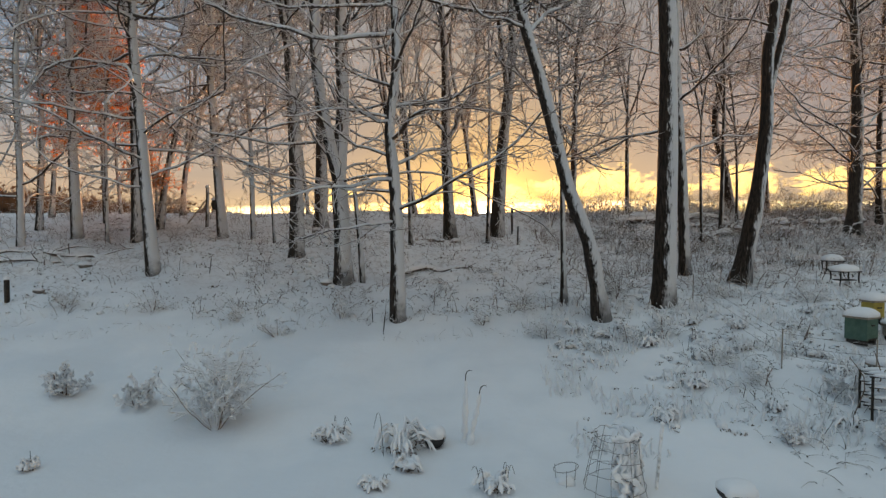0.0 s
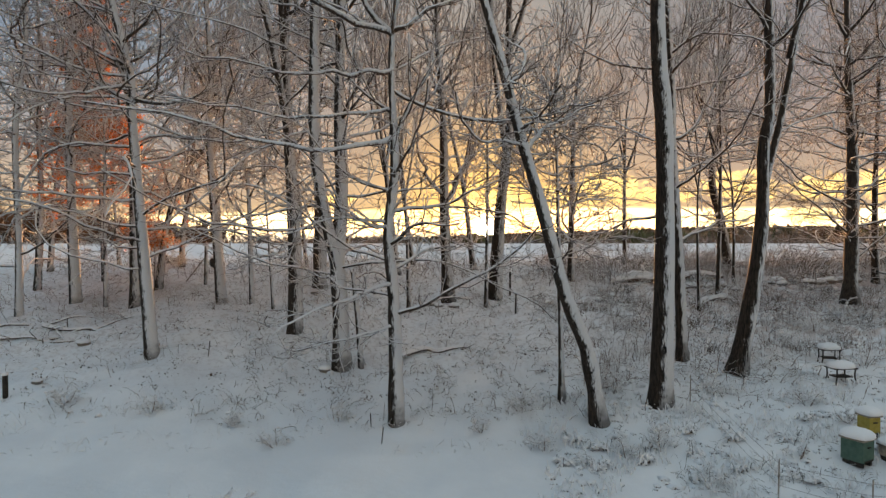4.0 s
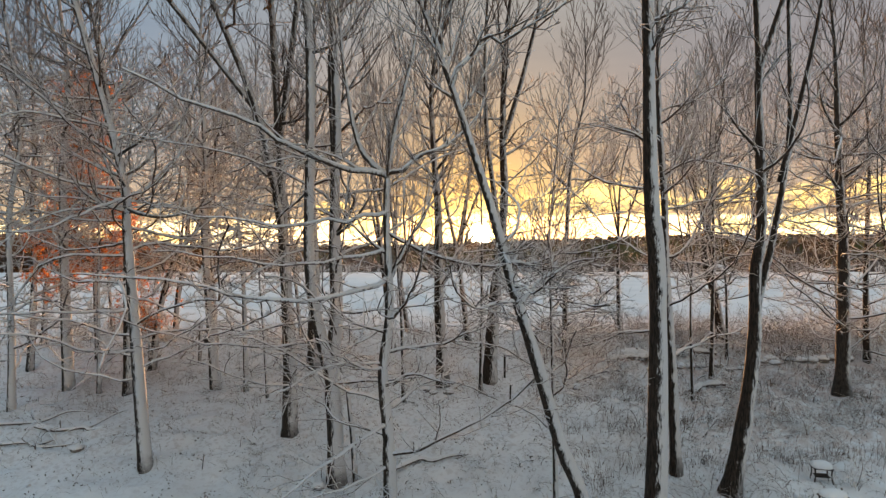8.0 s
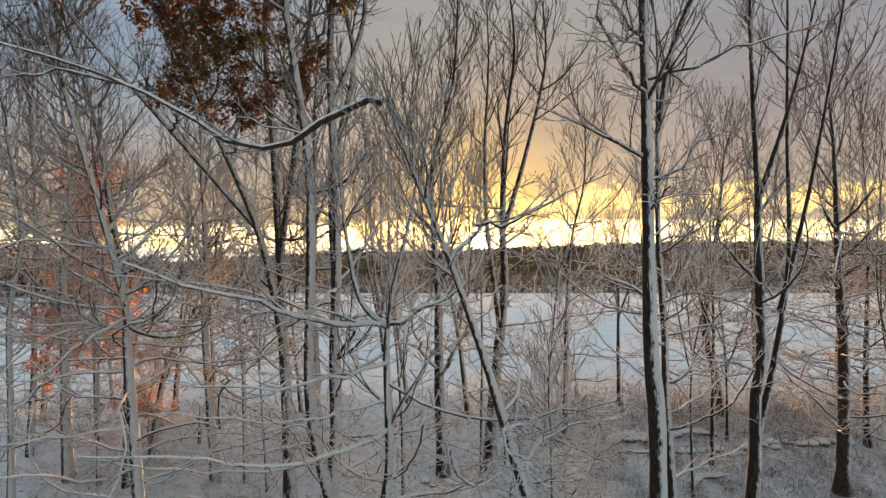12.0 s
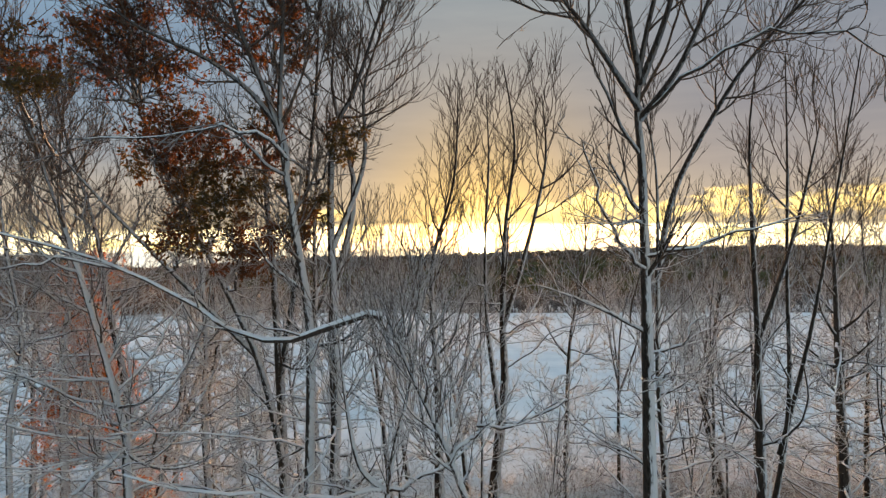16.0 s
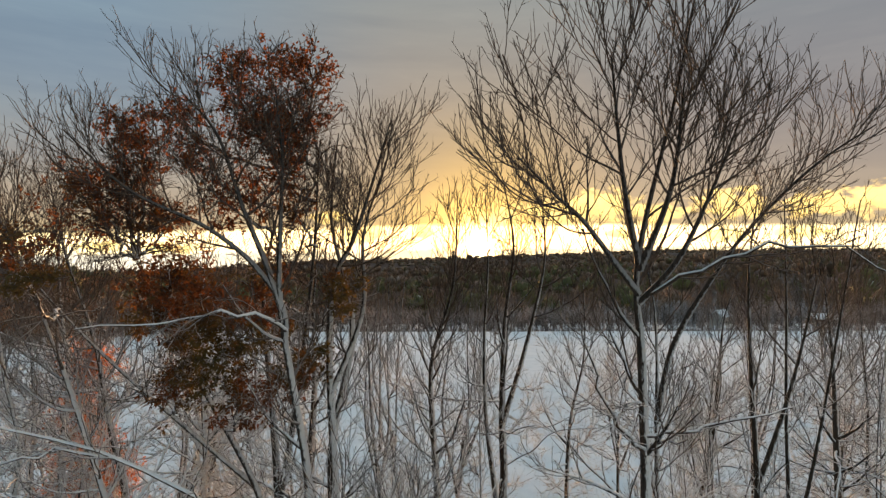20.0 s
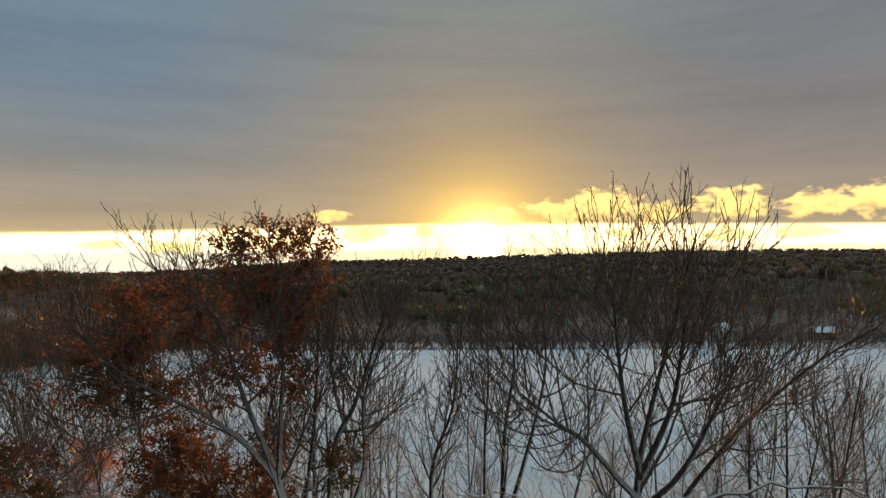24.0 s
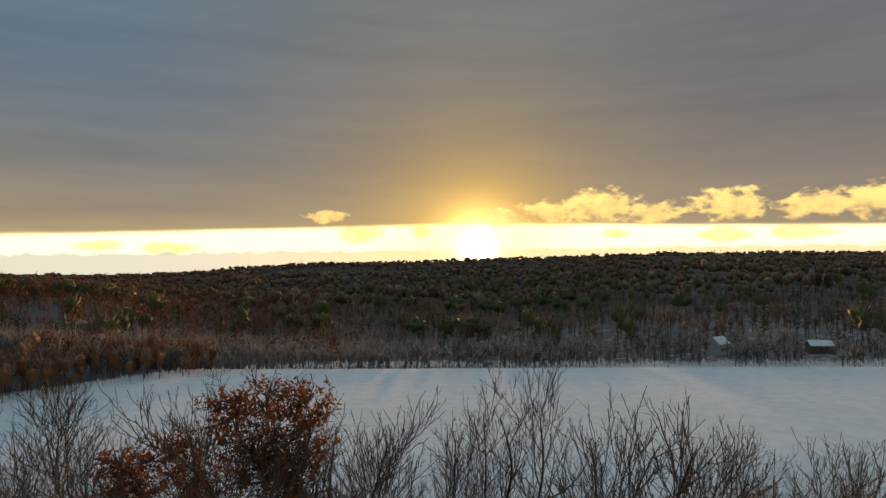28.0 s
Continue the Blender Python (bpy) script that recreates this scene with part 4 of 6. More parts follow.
tree([(-4.8, 20.0, -0.9), (-4.8, 20.0, 1.94), (-4.99, 20.0, 5.65), (-4.9, 19.2, 8.5), (-4.8, 18.0, 12.0), (-4.7, 16.8, 15.5)], 0.27, 11,
     "oak with dark bark and clusters of rust-brown leaves", BARK_DARK, 20.4, low=6, low_len=2.6, upper=14, upper_len=2.2, spread=48, stem_top=0.0, cap=30.0, leaves=RUST, leaf_n=8, twig=1.0,
     stems=[([(-4.95, 19.8, 5.6), (-5.3, 18.5, 9.0), (-6.2, 17.2, 12.0), (-7.2, 16.2, 14.6), (-7.6, 15.6, 16.2)], 0.13), ([(-4.9, 19.2, 8.4), (-4.0, 17.6, 12.0), (-3.2, 16.0, 16.0), (-3.0, 15.6, 18.4)], 0.11),
            ([(-5.3, 18.5, 9.2), (-7.0, 17.0, 11.6), (-8.8, 15.8, 14.0), (-10.4, 15.2, 16.2)], 0.09)],
     tufts=[(-4.14, 15.2, 21.12, 1.06, 0.45), (-3.11, 15.2, 20.98, 0.59, 0.59), (-5.18, 15.2, 20.83, 0.68, 0.59), (-3.65, 15.2, 19.9, 0.96, 0.68), (-4.62, 15.2, 19.71, 0.85, 0.7), (-3.72, 15.2, 18.66, 0.56, 0.85), (-3.48, 15.2, 17.61, 0.37, 0.56), (-6.72, 15.2, 19.81, 0.87, 0.42), (-7.76, 15.2, 19.57, 0.59, 0.42), (-7.2, 15.2, 19.15, 0.77, 0.37), (-8.66, 15.2, 18.24, 0.82, 0.4), (-7.48, 15.2, 18.49, 0.73, 0.37), (-6.16, 15.2, 18.87, 0.59, 0.56), (-8.32, 15.6, 17.5, 1.45, 0.6), (-6.75, 15.6, 17.2, 0.9, 0.6), (-8.3, 12.0, 16.6, 0.95, 0.45), (-6.75, 15.6, 15.68, 1.01, 0.65), (-5.72, 15.6, 15.07, 0.9, 0.84), (-7.21, 15.6, 14.79, 0.72, 0.58), (-5.32, 15.6, 13.66, 0.61, 0.84), (-6.32, 15.6, 13.88, 0.61, 0.58), (-2.3, 15.6, 15.4, 0.5, 0.5), (-4.9, 15.2, 17.75, 0.7, 0.8), (-8.0, 12.0, 15.9, 0.55, 0.3), (-4.3, 15.4, 15.7, 0.5, 0.7), (-3.1, 15.8, 13.6, 0.4, 0.5), (-5.0, 15.8, 12.5, 0.8, 0.6), (-6.6, 15.8, 12.9, 0.8, 0.5), (-3.9, 15.9, 13.0, 0.5, 0.6), (-4.4, 15.7, 14.5, 0.6, 0.6)], category="oak tree")
tree([(-5.2, 26.0, -0.02), (-5.16, 26.0, 3.73), (-5.28, 26.0, 7.34)], 0.31, 12, DARK, BARK_DARK, 18.6, low=6, low_from=0.25)
tree([(-8.71, 24.3, -0.86), (-8.99, 24.3, 2.81), (-9.19, 24.3, 6.18), (-9.1, 24.3, 8.6)], 0.22, 13, PLAIN, BARK_PALE, 19.6, low=18, low_len=4.0, upper=18)
tree([(-7.45, 24.0, -0.85), (-7.54, 24.0, 3.44), (-7.76, 24.0, 7.44)], 0.12, 14, THIN, BARK_PALE, 15.0, low=14, low_len=2.0, upper=8, upper_len=2.2)
tree([(-8.58, 18.1, -1.46), (-8.98, 18.5, 1.12), (-9.25, 18.7, 3.55), (-9.43, 18.7, 5.97), (-9.2, 18.2, 7.0)], 0.21, 15, PLAIN, BARK_PALE, 20.2, low=20, low_len=4.8, low_from=0.12, upper=22, upper_len=3.2, spread=46, lean_top=(-1.4, -2.0))
tree([(-12.03, 24.0, -0.56), (-12.05, 24.0, 2.77), (-12.1, 24.0, 6.78)], 0.23, 16, DARK, BARK_GREY, 20.0, low=12, low_len=3.2, upper=19, spread=44, lean_top=(0.3, -2.4))
tree([(-12.1, 26.0, -0.18), (-11.71, 26.0, 2.52), (-11.06, 26.0, 4.69), (-10.34, 26.0, 5.61), (-9.6, 25.8, 6.6), (-9.2, 25.6, 8.5)], 0.16, 17, "bent young tree with snow along its trunk", BARK_GREY, 12.5, low=5, low_len=1.6, upper=6, upper_len=2.2)
tree([(-14.37, 24.0, -0.61), (-14.5, 24.0, 3.44), (-14.55, 24.0, 8.33)], 0.23, 18, PLAIN, BARK_PALE, 20.2, low=20, low_len=4.0, upper=18, spread=44, lean_top=(0.4, -2.4))
tree([(-13.21, 24.0, -0.68), (-13.21, 24.0, 3.44)], 0.09, 19, THIN, BARK_PALE, 11.0, low=9, low_len=1.6, upper=6, upper_len=1.6)
tree([(-15.25, 22.0, -1.09), (-15.21, 22.0, 2.13), (-15.27, 22.0, 6.21)], 0.15, 20, THIN, BARK_PALE, 20.8, low=18, low_len=4.0, low_from=0.1, upper=20, upper_len=3.2, spread=46, lean_top=(2.2, -3.2))
tree([(-17.25, 26.0, -0.37), (-17.01, 26.0, 3.73)], 0.16, 21, PLAIN, BARK_GREY, 18.5, low=12, low_len=2.6)
tree([(13.81, 29.0, 0.2), (13.33, 29.0, 2.81), (12.85, 29.0, 4.96), (13.2, 29.0, 7.38), (13.54, 29.0, 10.34)], 0.25, 22, "bare tree with an S-curved trunk on the crest", BARK_GREY, 16.2, low=20, low_len=3.2, low_from=0.12, upper=14)
tree([(3.03, 15.2, -1.77), (2.97, 15.2, 0.77), (2.87, 15.2, 4.29), (2.83, 15.2, 5.42)], 0.085, 23, THIN, BARK_PALE, 10.5, low=12, low_len=1.7, low_from=0.3, upper=7, upper_len=1.6)
tree([(5.75, 27.0, -0.13), (5.78, 27.0, 3.87), (5.96, 27.0, 8.62)], 0.17, 24, PLAIN, BARK_GREY, 17.0, low=12, low_len=3.0, upper=12)
tree([(18.6, 26.0, 0.1), (18.5, 26.0, 4.0), (18.6, 26.0, 9.0)], 0.16, 25, "bare tree hung with dead vines", BARK_GREY, 16.5, low=24, low_len=3.0, low_from=0.06)
# a young beech that kept its orange leaves
tree([(-14.9, 27.0, -0.2), (-15.0, 27.0, 3.0), (-15.1, 27.0, 6.0)], 0.12, 26, "young beech with bright orange leaves on snowy twigs", BARK_GREY, 12.4, low=12, low_len=1.6, low_from=0.3, upper=14, upper_len=2.0,
     leaves=ORANGE, leaf_from=2.8, leaf_n=8, leaf_gap=-0.55, category="beech tree")
tree([(-12.4, 26.5, -0.2), (-12.4, 26.5, 2.0)], 0.06, 27, "small beech with orange leaves", BARK_GREY, 5.6, low=9, low_len=0.9, low_from=0.25, upper=6, upper_len=1.0, leaves=ORANGE, leaf_from=1.7, leaf_n=2, leaf_gap=0.0, category="beech tree")


def filler_trees():
    """The rest of the stand: forked trees and saplings that show mostly by their crowns."""
    rng = np.random.RandomState(77)
    spots = [(-19.5, 20.5), (-18.6, 29.0), (-21.5, 25.0), (-10.4, 29.0), (-6.6, 30.0), (-2.0, 28.5), (9.2, 30.5), (11.2, 24.6), (17.2, 21.5), (19.8, 29.5), (21.5, 24.5), (16.2, 30.5), (-16.6, 31.5), (-1.4, 31.5), (-13.0, 30.5), (1.6, 29.6)]
    young = [(-1.2, 22.8), (9.6, 22.6), (-6.4, 23.2), (12.8, 26.6)]
    for i, (x, y) in enumerate(spots + young):
        b = on_land(x, y)
        lean = rng.normal(size=2) * 0.3
        small = i >= len(spots)
        top = rng.uniform(9.5, 12.5) if small else rng.uniform(13.0, 15.6) + (1.6 if x < 3 else 0.0)
        r = rng.uniform(0.05, 0.09) if small else rng.uniform(0.08, 0.16)
        fork = b[2] + rng.uniform(2.5, 5.5)
        p1 = (x + lean[0], y, fork)
        p2 = (x + lean[0] * 1.6 + rng.normal() * 0.3, y + lean[1], fork + 3.6)
        stems = []
        for k in range(2 if small else 3):
            a = rng.uniform(0, 6.283)
            sx, sy = math.cos(a) * rng.uniform(0.7, 1.5), math.sin(a) * 0.7
            z = fork + k * rng.uniform(0.3, 1.2)
            stems.append(([(p1[0], p1[1], z - 0.3), (p1[0] + sx * 0.5, y + sy * 0.5, z + 1.3), (p1[0] + sx, y + sy, z + 3.4)], r * 0.55))
        tree([b, p1, p2], r, 100 + i, "slender forked sapling among the trunks" if small else "slender forked tree at the back of the stand", BARK_GREY, top, stems=stems, stem_top=top - 2.0,
             low=3, low_len=1.8 if small else 2.6, low_from=0.3, upper=10 if small else 12, upper_len=1.9 if small else 2.8, spread=34.0, twig=0.42)


filler_trees()

# ---- woods past the field ----


def bare_woods(rng, x, y, h, per, width):
    """Bare trees: a short trunk that dissolves into a rounded spray of branches."""
    z = land(x, y)
    base = np.stack([x, y, z], 1)
    n = len(x)
    lean = rng.normal(size=(n, 3)) * (0.04, 0.04, 0)
    up = np.stack([0 * h, 0 * h, h], 1) + lean * h[:, None]
    trunk = cones(base, base + up * 0.8, h * 0.010 + 0.02)
    k = np.repeat(np.arange(n), per)
    t = rng.uniform(0.25, 0.7, n * per)
    s = base[k] + up[k] * t[:, None]
    ang = rng.uniform(0, 6.283, n * per)
    cz = rng.uniform(-0.75, 1.0, n * per)
    wide = (h * rng.uniform(0.20, 0.36, n))[k] * rng.uniform(0.75, 1.05, n * per)
    goal = base[k] + up[k] * (0.62 + 0.38 * cz)[:, None]
    ring = np.sqrt(np.maximum(1 - cz**2, 0.0)) * wide
    goal += np.stack([np.cos(ang) * ring, np.sin(ang) * ring, 0 * ang], 1)
    own = rng.uniform(size=n)
    return *join(trunk, cones(s, goal, width * rng.uniform(0.6, 1.4, n * per))), np.concatenate([np.repeat(own, 4), np.repeat(own, per * 4)])


def soft_woods(rng, x, y, h, per, r, sink=0.0, wide=1.0, fine=1):
    """Woods far off: a trunk, a lumpy rounded crown and a fuzz of twigs that stand out of it."""
    base = np.stack([x, y, land(x, y) - sink], 1)
    n = len(x)
    up = np.stack([0 * h, 0 * h, h], 1)
    scale = np.stack([h * wide * rng.uniform(0.15, 0.27, n)] * 2 + [h * rng.uniform(0.24, 0.36, n)], 1)
    bm = bmesh.new()
    bmesh.ops.create_icosphere(bm, subdivisions=fine, radius=1)
    v0 = np.array([v.co[:] for v in bm.verts])
    f0 = np.array([[v.index for v in f.verts] for f in bm.faces])
    bm.free()
    mid = base + up * 0.6
    V = mid[:, None] + v0[None] * scale[:, None] * rng.uniform(0.35, 1.25, (n, len(v0), 1)) * 0.8
    F = (f0[None] + (np.arange(n) * len(v0))[:, None, None]).reshape(-1, 3)
    k = np.repeat(np.arange(n), per)
    d = rng.normal(size=(n * per, 3)) + (0, 0, 0.55)
    d /= np.linalg.norm(d, axis=1, keepdims=True)
    s = mid[k] + d * scale[k] * 0.35
    e = mid[k] + d * scale[k] * rng.uniform(0.9, 1.22, (n * per, 1)) + np.stack([0 * k, 0 * k, 0.10 * h[k]], 1)
    own = rng.uniform(size=n)
    vf = join(cones(base, base + up * 0.7, h * 0.010 + 0.03), (V.reshape(-1, 3), F), cones(s, e, r * rng.uniform(0.6, 1.4, n * per)))
    return *vf, np.concatenate([np.repeat(own, 4), np.repeat(own, len(v0)), np.repeat(own, per * 4)])


def pine_woods(rng, x, y, h, per):
    z = land(x, y)
    base = np.stack([x, y, z], 1)
    n = len(x)
    top = base + np.stack([0 * h, 0 * h, h], 1)
    trunk = cones(base, top, h * 0.016)
    t = rng.uniform(0.25, 0.98, (n, per)).ravel() ** 0.8
    k = np.repeat(np.arange(n), per)
    s = base[k] + (top - base)[k] * t[:, None]
    ang = rng.uniform(0, 6.283, n * per)
    out = h[k] * 0.27 * (1.08 - t) * rng.uniform(0.6, 1.15, n * per)
    e = s + np.stack([np.cos(ang) * out, np.sin(ang) * out, -0.12 * out + rng.normal(size=n * per) * 0.25], 1)
    return join(trunk, cones(s, e, h[k] * 0.028 * rng.uniform(0.7, 1.4, n * per)))


def field_edge(x):
    return np.interp(x, [-140, -90, -73, -66, -55, -30, 0, 40, 90, 150, 260], [54, 66, 88, 104, 121, 133, 137, 138, 136, 134, 128])


def scatter(rng, n, y0, y1, slope=0.86):
    y = np.sqrt(rng.uniform(y0**2, y1**2, n))
    x = y * rng.uniform(-slope, slope, n)
    k = y > field_edge(x) + rng.uniform(0, 3, n)
    # the slope on the right is thinner, with clearings
    k &= (x < 0.28 * y) | (fbm(x, y, 90, 47) > rng.uniform(-0.75, 0.0, n))
    return x[k], y[k]


def woods():
    rng = np.random.RandomState(5)
    def add(name, vf, mat, label):
        tagged(put_part(name, mesh_of(name, vf[0], vf[1], mat, len(vf) > 2, vf[2] if len(vf) > 2 else None)), label, "distant woods", kind="stuff")
    def edge_height(x, y):
        """Low scrub at the brow of the field, full trees down in the valley."""
        return np.interp(y - field_edge(x), [0, 8, 30, 60, 150], [4.5, 6.0, 8.5, 10.5, 12.5])
    def roomy(x, y):
        return ~((np.abs(x - 0.468 * y) < 3.0) & (y < 198)) & ~((np.abs(x - 0.638 * y) < 4.0) & (y < 198))
    x, y = scatter(rng, 2300, 60, 190)
    k = roomy(x, y)
    x, y = x[k], y[k]
    add("wood_edge", bare_woods(rng, x, y, edge_height(x, y) * rng.uniform(0.7, 1.2, len(x)), 27, 0.055), EDGE_WOOD, "bare trees along the far edge of the field")
    x, y = scatter(rng, 2500, 188, 420)
    k = roomy(x, y)
    x, y = x[k], y[k]
    add("wooded_slope", bare_woods(rng, x, y, rng.uniform(8, 13, len(x)) * (1 + 0.35 * fbm(x, y, 70, 41)), 19, 0.10), FAR_WOOD, "bare brown woods in the valley")
    x, y = scatter(rng, 4000, 400, 1100)
    add("valley_woods", soft_woods(rng, x, y, rng.uniform(9, 15, len(x)) * (1 + 0.4 * fbm(x, y, 130, 42)), 9, 0.26, 0.5, 1.3, 2), FAR_WOOD, "bare brown woods across the valley")
    x, y = scatter(rng, 2800, 1050, 1900)
    add("wooded_ridge", soft_woods(rng, x, y, rng.uniform(11, 17, len(x)) * (1 + 0.35 * fbm(x, y, 260, 43)), 2, 0.6, 4.0, 2.6), FAR_WOOD, "bare brown woods up to the ridge")
    # the ridge line, and the corner of woods that reaches round the field
    y = rng.uniform(1500, 1860, 3600)
    x = y * rng.uniform(-0.42, 0.84, 3600)
    add("skyline_trees", soft_woods(rng, x, y, rng.uniform(9, 14, len(x)), 1, 0.6, 7.0, 3.2), FAR_WOOD, "bare trees along the skyline")
    y = rng.uniform(68, 200, 1100)
    x = y * rng.uniform(-0.9, -0.36, 1100)
    k = y > field_edge(x) + rng.uniform(0, 4, 1100)
    x, y = x[k], y[k]
    add("corner_woods", soft_woods(rng, x, y, rng.uniform(4.2, 6.8, len(x)) + np.clip(y - field_edge(x), 0, 60) * 0.06, 18, 0.07), FAR_WOOD, "brown woods that reach round the field")
    y = np.sqrt(rng.uniform(185**2, 760**2, 420))
    x = y * rng.uniform(-0.55, 0.8, 420) * np.where(rng.uniform(size=420) < 0.6, 0.5, 1.0) - 0.05 * y
    k = (fbm(x, y, 120, 51) > -0.15) | (x < -0.3 * y)
    x, y = x[k], y[k]
    add("pine_tops", soft_woods(rng, x, y, rng.uniform(11, 16, len(x)), 30, 0.35, 0.0, 1.5, 2), FAR_PINE, "round-topped green pines in the valley")
    # dark tops along the rise on the left
    y = rng.uniform(330, 470, 150)
    x = y * rng.uniform(-0.82, -0.42, 150)
    add("knoll_pines", soft_woods(rng, x, y, rng.uniform(9, 14, 150), 26, 0.3, 0.0, 1.5, 2), FAR_PINE, "dark pines along the low rise")
    x, y = scatter(rng, 300, 190, 700)
    add("pines", pine_woods(rng, x, y, rng.uniform(9, 15, len(x)), 44), FAR_PINE, "dark snow-dusted pines among bare woods")
    x, y = scatter(rng, 420, 600, 2100)
    add("ridge_pines", pine_woods(rng, x, y, rng.uniform(12, 17, len(x)), 22), FAR_PINE, "dark pines on the far hills")
    # rusty oaks on the left
    n = 800
    y = np.sqrt(rng.uniform(90**2, 620**2, n))
    x = y * rng.uniform(-0.9, -0.16, n)
    k = y > field_edge(x) + 5
    x, y = x[k], y[k]
    h = np.minimum(edge_height(x, y) * 1.05, 13)
    c = np.repeat(np.stack([x, y, land(x, y) + h * 0.7], 1), 16, 0) + rng.normal(size=(len(x) * 16, 3)) * (1.5, 1.5, 1.3)
    add("rust_oak_woods", leaf_cloud(rng, c, 2, 0.5, 0.55), FAR_RUST, "far oaks with rusty brown leaves")
    # brush along the field's edge
    x = rng.uniform(-75, 190, 700)
    y = field_edge(x) + rng.uniform(-1.5, 4, 700)
    add("field_brush", bare_woods(rng, x, y, rng.uniform(0.8, 2.4, 700), 14, 0.05), BUSH, "snowy brush along the far edge of the field")
    # land behind the yard
    y = -np.sqrt(rng.uniform(40**2, 160**2, 260))
    x = rng.uniform(-150, 150, 260)
    add("woods_behind", bare_woods(rng, x, y, rng.uniform(10, 15, 260), 20, 0.09), FAR_WOOD, "bare woods behind the yard")


woods()

# ---- undergrowth on the bank ----


def undergrowth():
    rng = np.random.RandomState(8)

    def add(name, vf, mat, label, category, smooth=True):
        tagged(put_part(name, mesh_of(name, vf[0], vf[1], mat, smooth)), label, category, kind="stuff")

    def stems(x, y, h, lean, r, k=4):
        n = len(x)
        p = np.empty((n, k, 3))
        p[:, 0] = np.stack([x, y, land(x, y) - 0.03], 1)
        d = np.stack([rng.normal(size=n) * lean, rng.normal(size=n) * lean, np.ones(n)], 1)
        for j in range(1, k):
            d = d + rng.normal(size=d.shape) * (0.22, 0.22, 0.12) + np.stack([d[:, 0] * 0.25, d[:, 1] * 0.25, -0.25 * np.abs(d[:, 0]) - 0.1], 1)
            d /= np.linalg.norm(d, axis=1, keepdims=True)
            p[:, j] = p[:, j - 1] + d * (h / (k - 1))[:, None]
        return p, (r * rng.uniform(0.7, 1.3, n))[:, None] * np.linspace(1, 0.5, k)[None]

    def place(n, x0, x1, y0, y1, thick, scale, seed):
        x, y = rng.uniform(x0, x1, n), rng.uniform(y0, y1, n)
        k = fbm(x, y, scale, seed) > thick
        return x[k], y[k]

    x, y = place(7600, -19, 20, 14.2, 31, -0.08, 2.6, 21)
    st = stems(x, y, rng.uniform(0.12, 0.5, len(x)), 0.4, 0.008)
    add("weeds", tubes(*st, 3), WEED, "dry weeds with snow on the bank", "weeds")
    x, y = place(2500, 3.5, 20, 15.5, 30, -0.1, 3.4, 22)
    st = stems(x, y, rng.uniform(0.5, 1.25, len(x)), 0.55, 0.010, 6)
    tw = grow(rng, *st, 3, 0.3, 1.0, 0.36, 50, 0.1, 3, 0.7, 0.5, 0.1)
    add("brambles", join(tubes(*st, 3), tubes(*tw, 3)), BRAMBLE, "arching snow-laden brambles", "brambles")
    x, y = place(1500, -19, 4, 22, 31, 0.05, 3.0, 23)
    st = stems(x, y, rng.uniform(0.4, 1.0, len(x)), 0.5, 0.009, 6)
    tw = grow(rng, *st, 4, 0.3, 1.0, 0.28, 50, 0.1, 3, 0.7, 0.5, 0.1)
    add("crest_brush", join(tubes(*st, 3), tubes(*tw, 3)), WEED, "brown brush along the crest", "brush")
    # dense brush right on the crest line
    x = rng.uniform(-22, 24, 1700)
    y = rng.uniform(27.5, 33, 1700)
    k = fbm(x, y, 4.5, 24) > -0.15
    x, y = x[k], y[k]
    st = stems(x, y, rng.uniform(0.35, 1.1, len(x)) * np.where(x > 4, 2.2, 1.6), 0.4, 0.009, 5)
    tw = grow(rng, *st, 4, 0.25, 1.0, 0.3, 45, 0.2, 3, 0.7, 0.5, 0.1)
    add("skyline_brush", join(tubes(*st, 3), tubes(*tw, 3)), WEED, "frosted brown scrub on the skyline", "brush")
    # snow-laden brambles, arching, thick on the right of the bank
    x, y = place(1500, 4.5, 22, 19.5, 31, -0.12, 3.0, 61)
    st = stems(x, y, rng.uniform(0.6, 1.5, len(x)) * np.interp(y, [19.5, 27, 31], [0.75, 1.25, 1.1]), 0.6, 0.016, 7)
    tw = grow(rng, *st, 5, 0.3, 1.0, 0.42, 55, 0.05, 3, 0.8, 0.7, 0.14)
    tw = (tw[0], np.maximum(tw[1], 0.009))
    add("snowy_brambles", join(tubes(*st, 4), tubes(*tw, 3)), SNOWED, "arching brambles thick with snow", "brambles")
    # low snow-bent weeds round the feet of the trees
    x, y = place(1700, -6, 9, 14.0, 19.5, 0.02, 1.6, 62)
    st = stems(x, y, rng.uniform(0.2, 0.6, len(x)), 0.6, 0.011, 6)
    tw = grow(rng, *st, 3, 0.3, 1.0, 0.2, 55, 0.05, 3, 0.8, 0.7, 0.14)
    add("bent_weeds", join(tubes(*st, 3), tubes(*tw, 3)), SNOWED, "weeds bent low under snow", "weeds")
    # a tangle of tall scrub and dead vines on the right of the crest
    x, y = place(760, 5, 24, 26.5, 32, -0.3, 3.5, 35)
    st = stems(x, y, rng.uniform(0.8, 2.2, len(x)), 0.35, 0.010, 6)
    tw = grow(rng, *st, 6, 0.25, 1.0, 0.55, 45, 0.15, 3, 0.7, 0.5, 0.14)
    add("crest_thicket", join(tubes(*st, 3), tubes(*tw, 3)), WEED, "tall tangled brown scrub on the crest", "brush")
    # weeds standing in the yard's edge
    x, y = place(7600, 1.8, 12, 8.2, 15.5, 0.08, 1.7, 25)
    h = rng.uniform(0.05, 0.26, len(x))
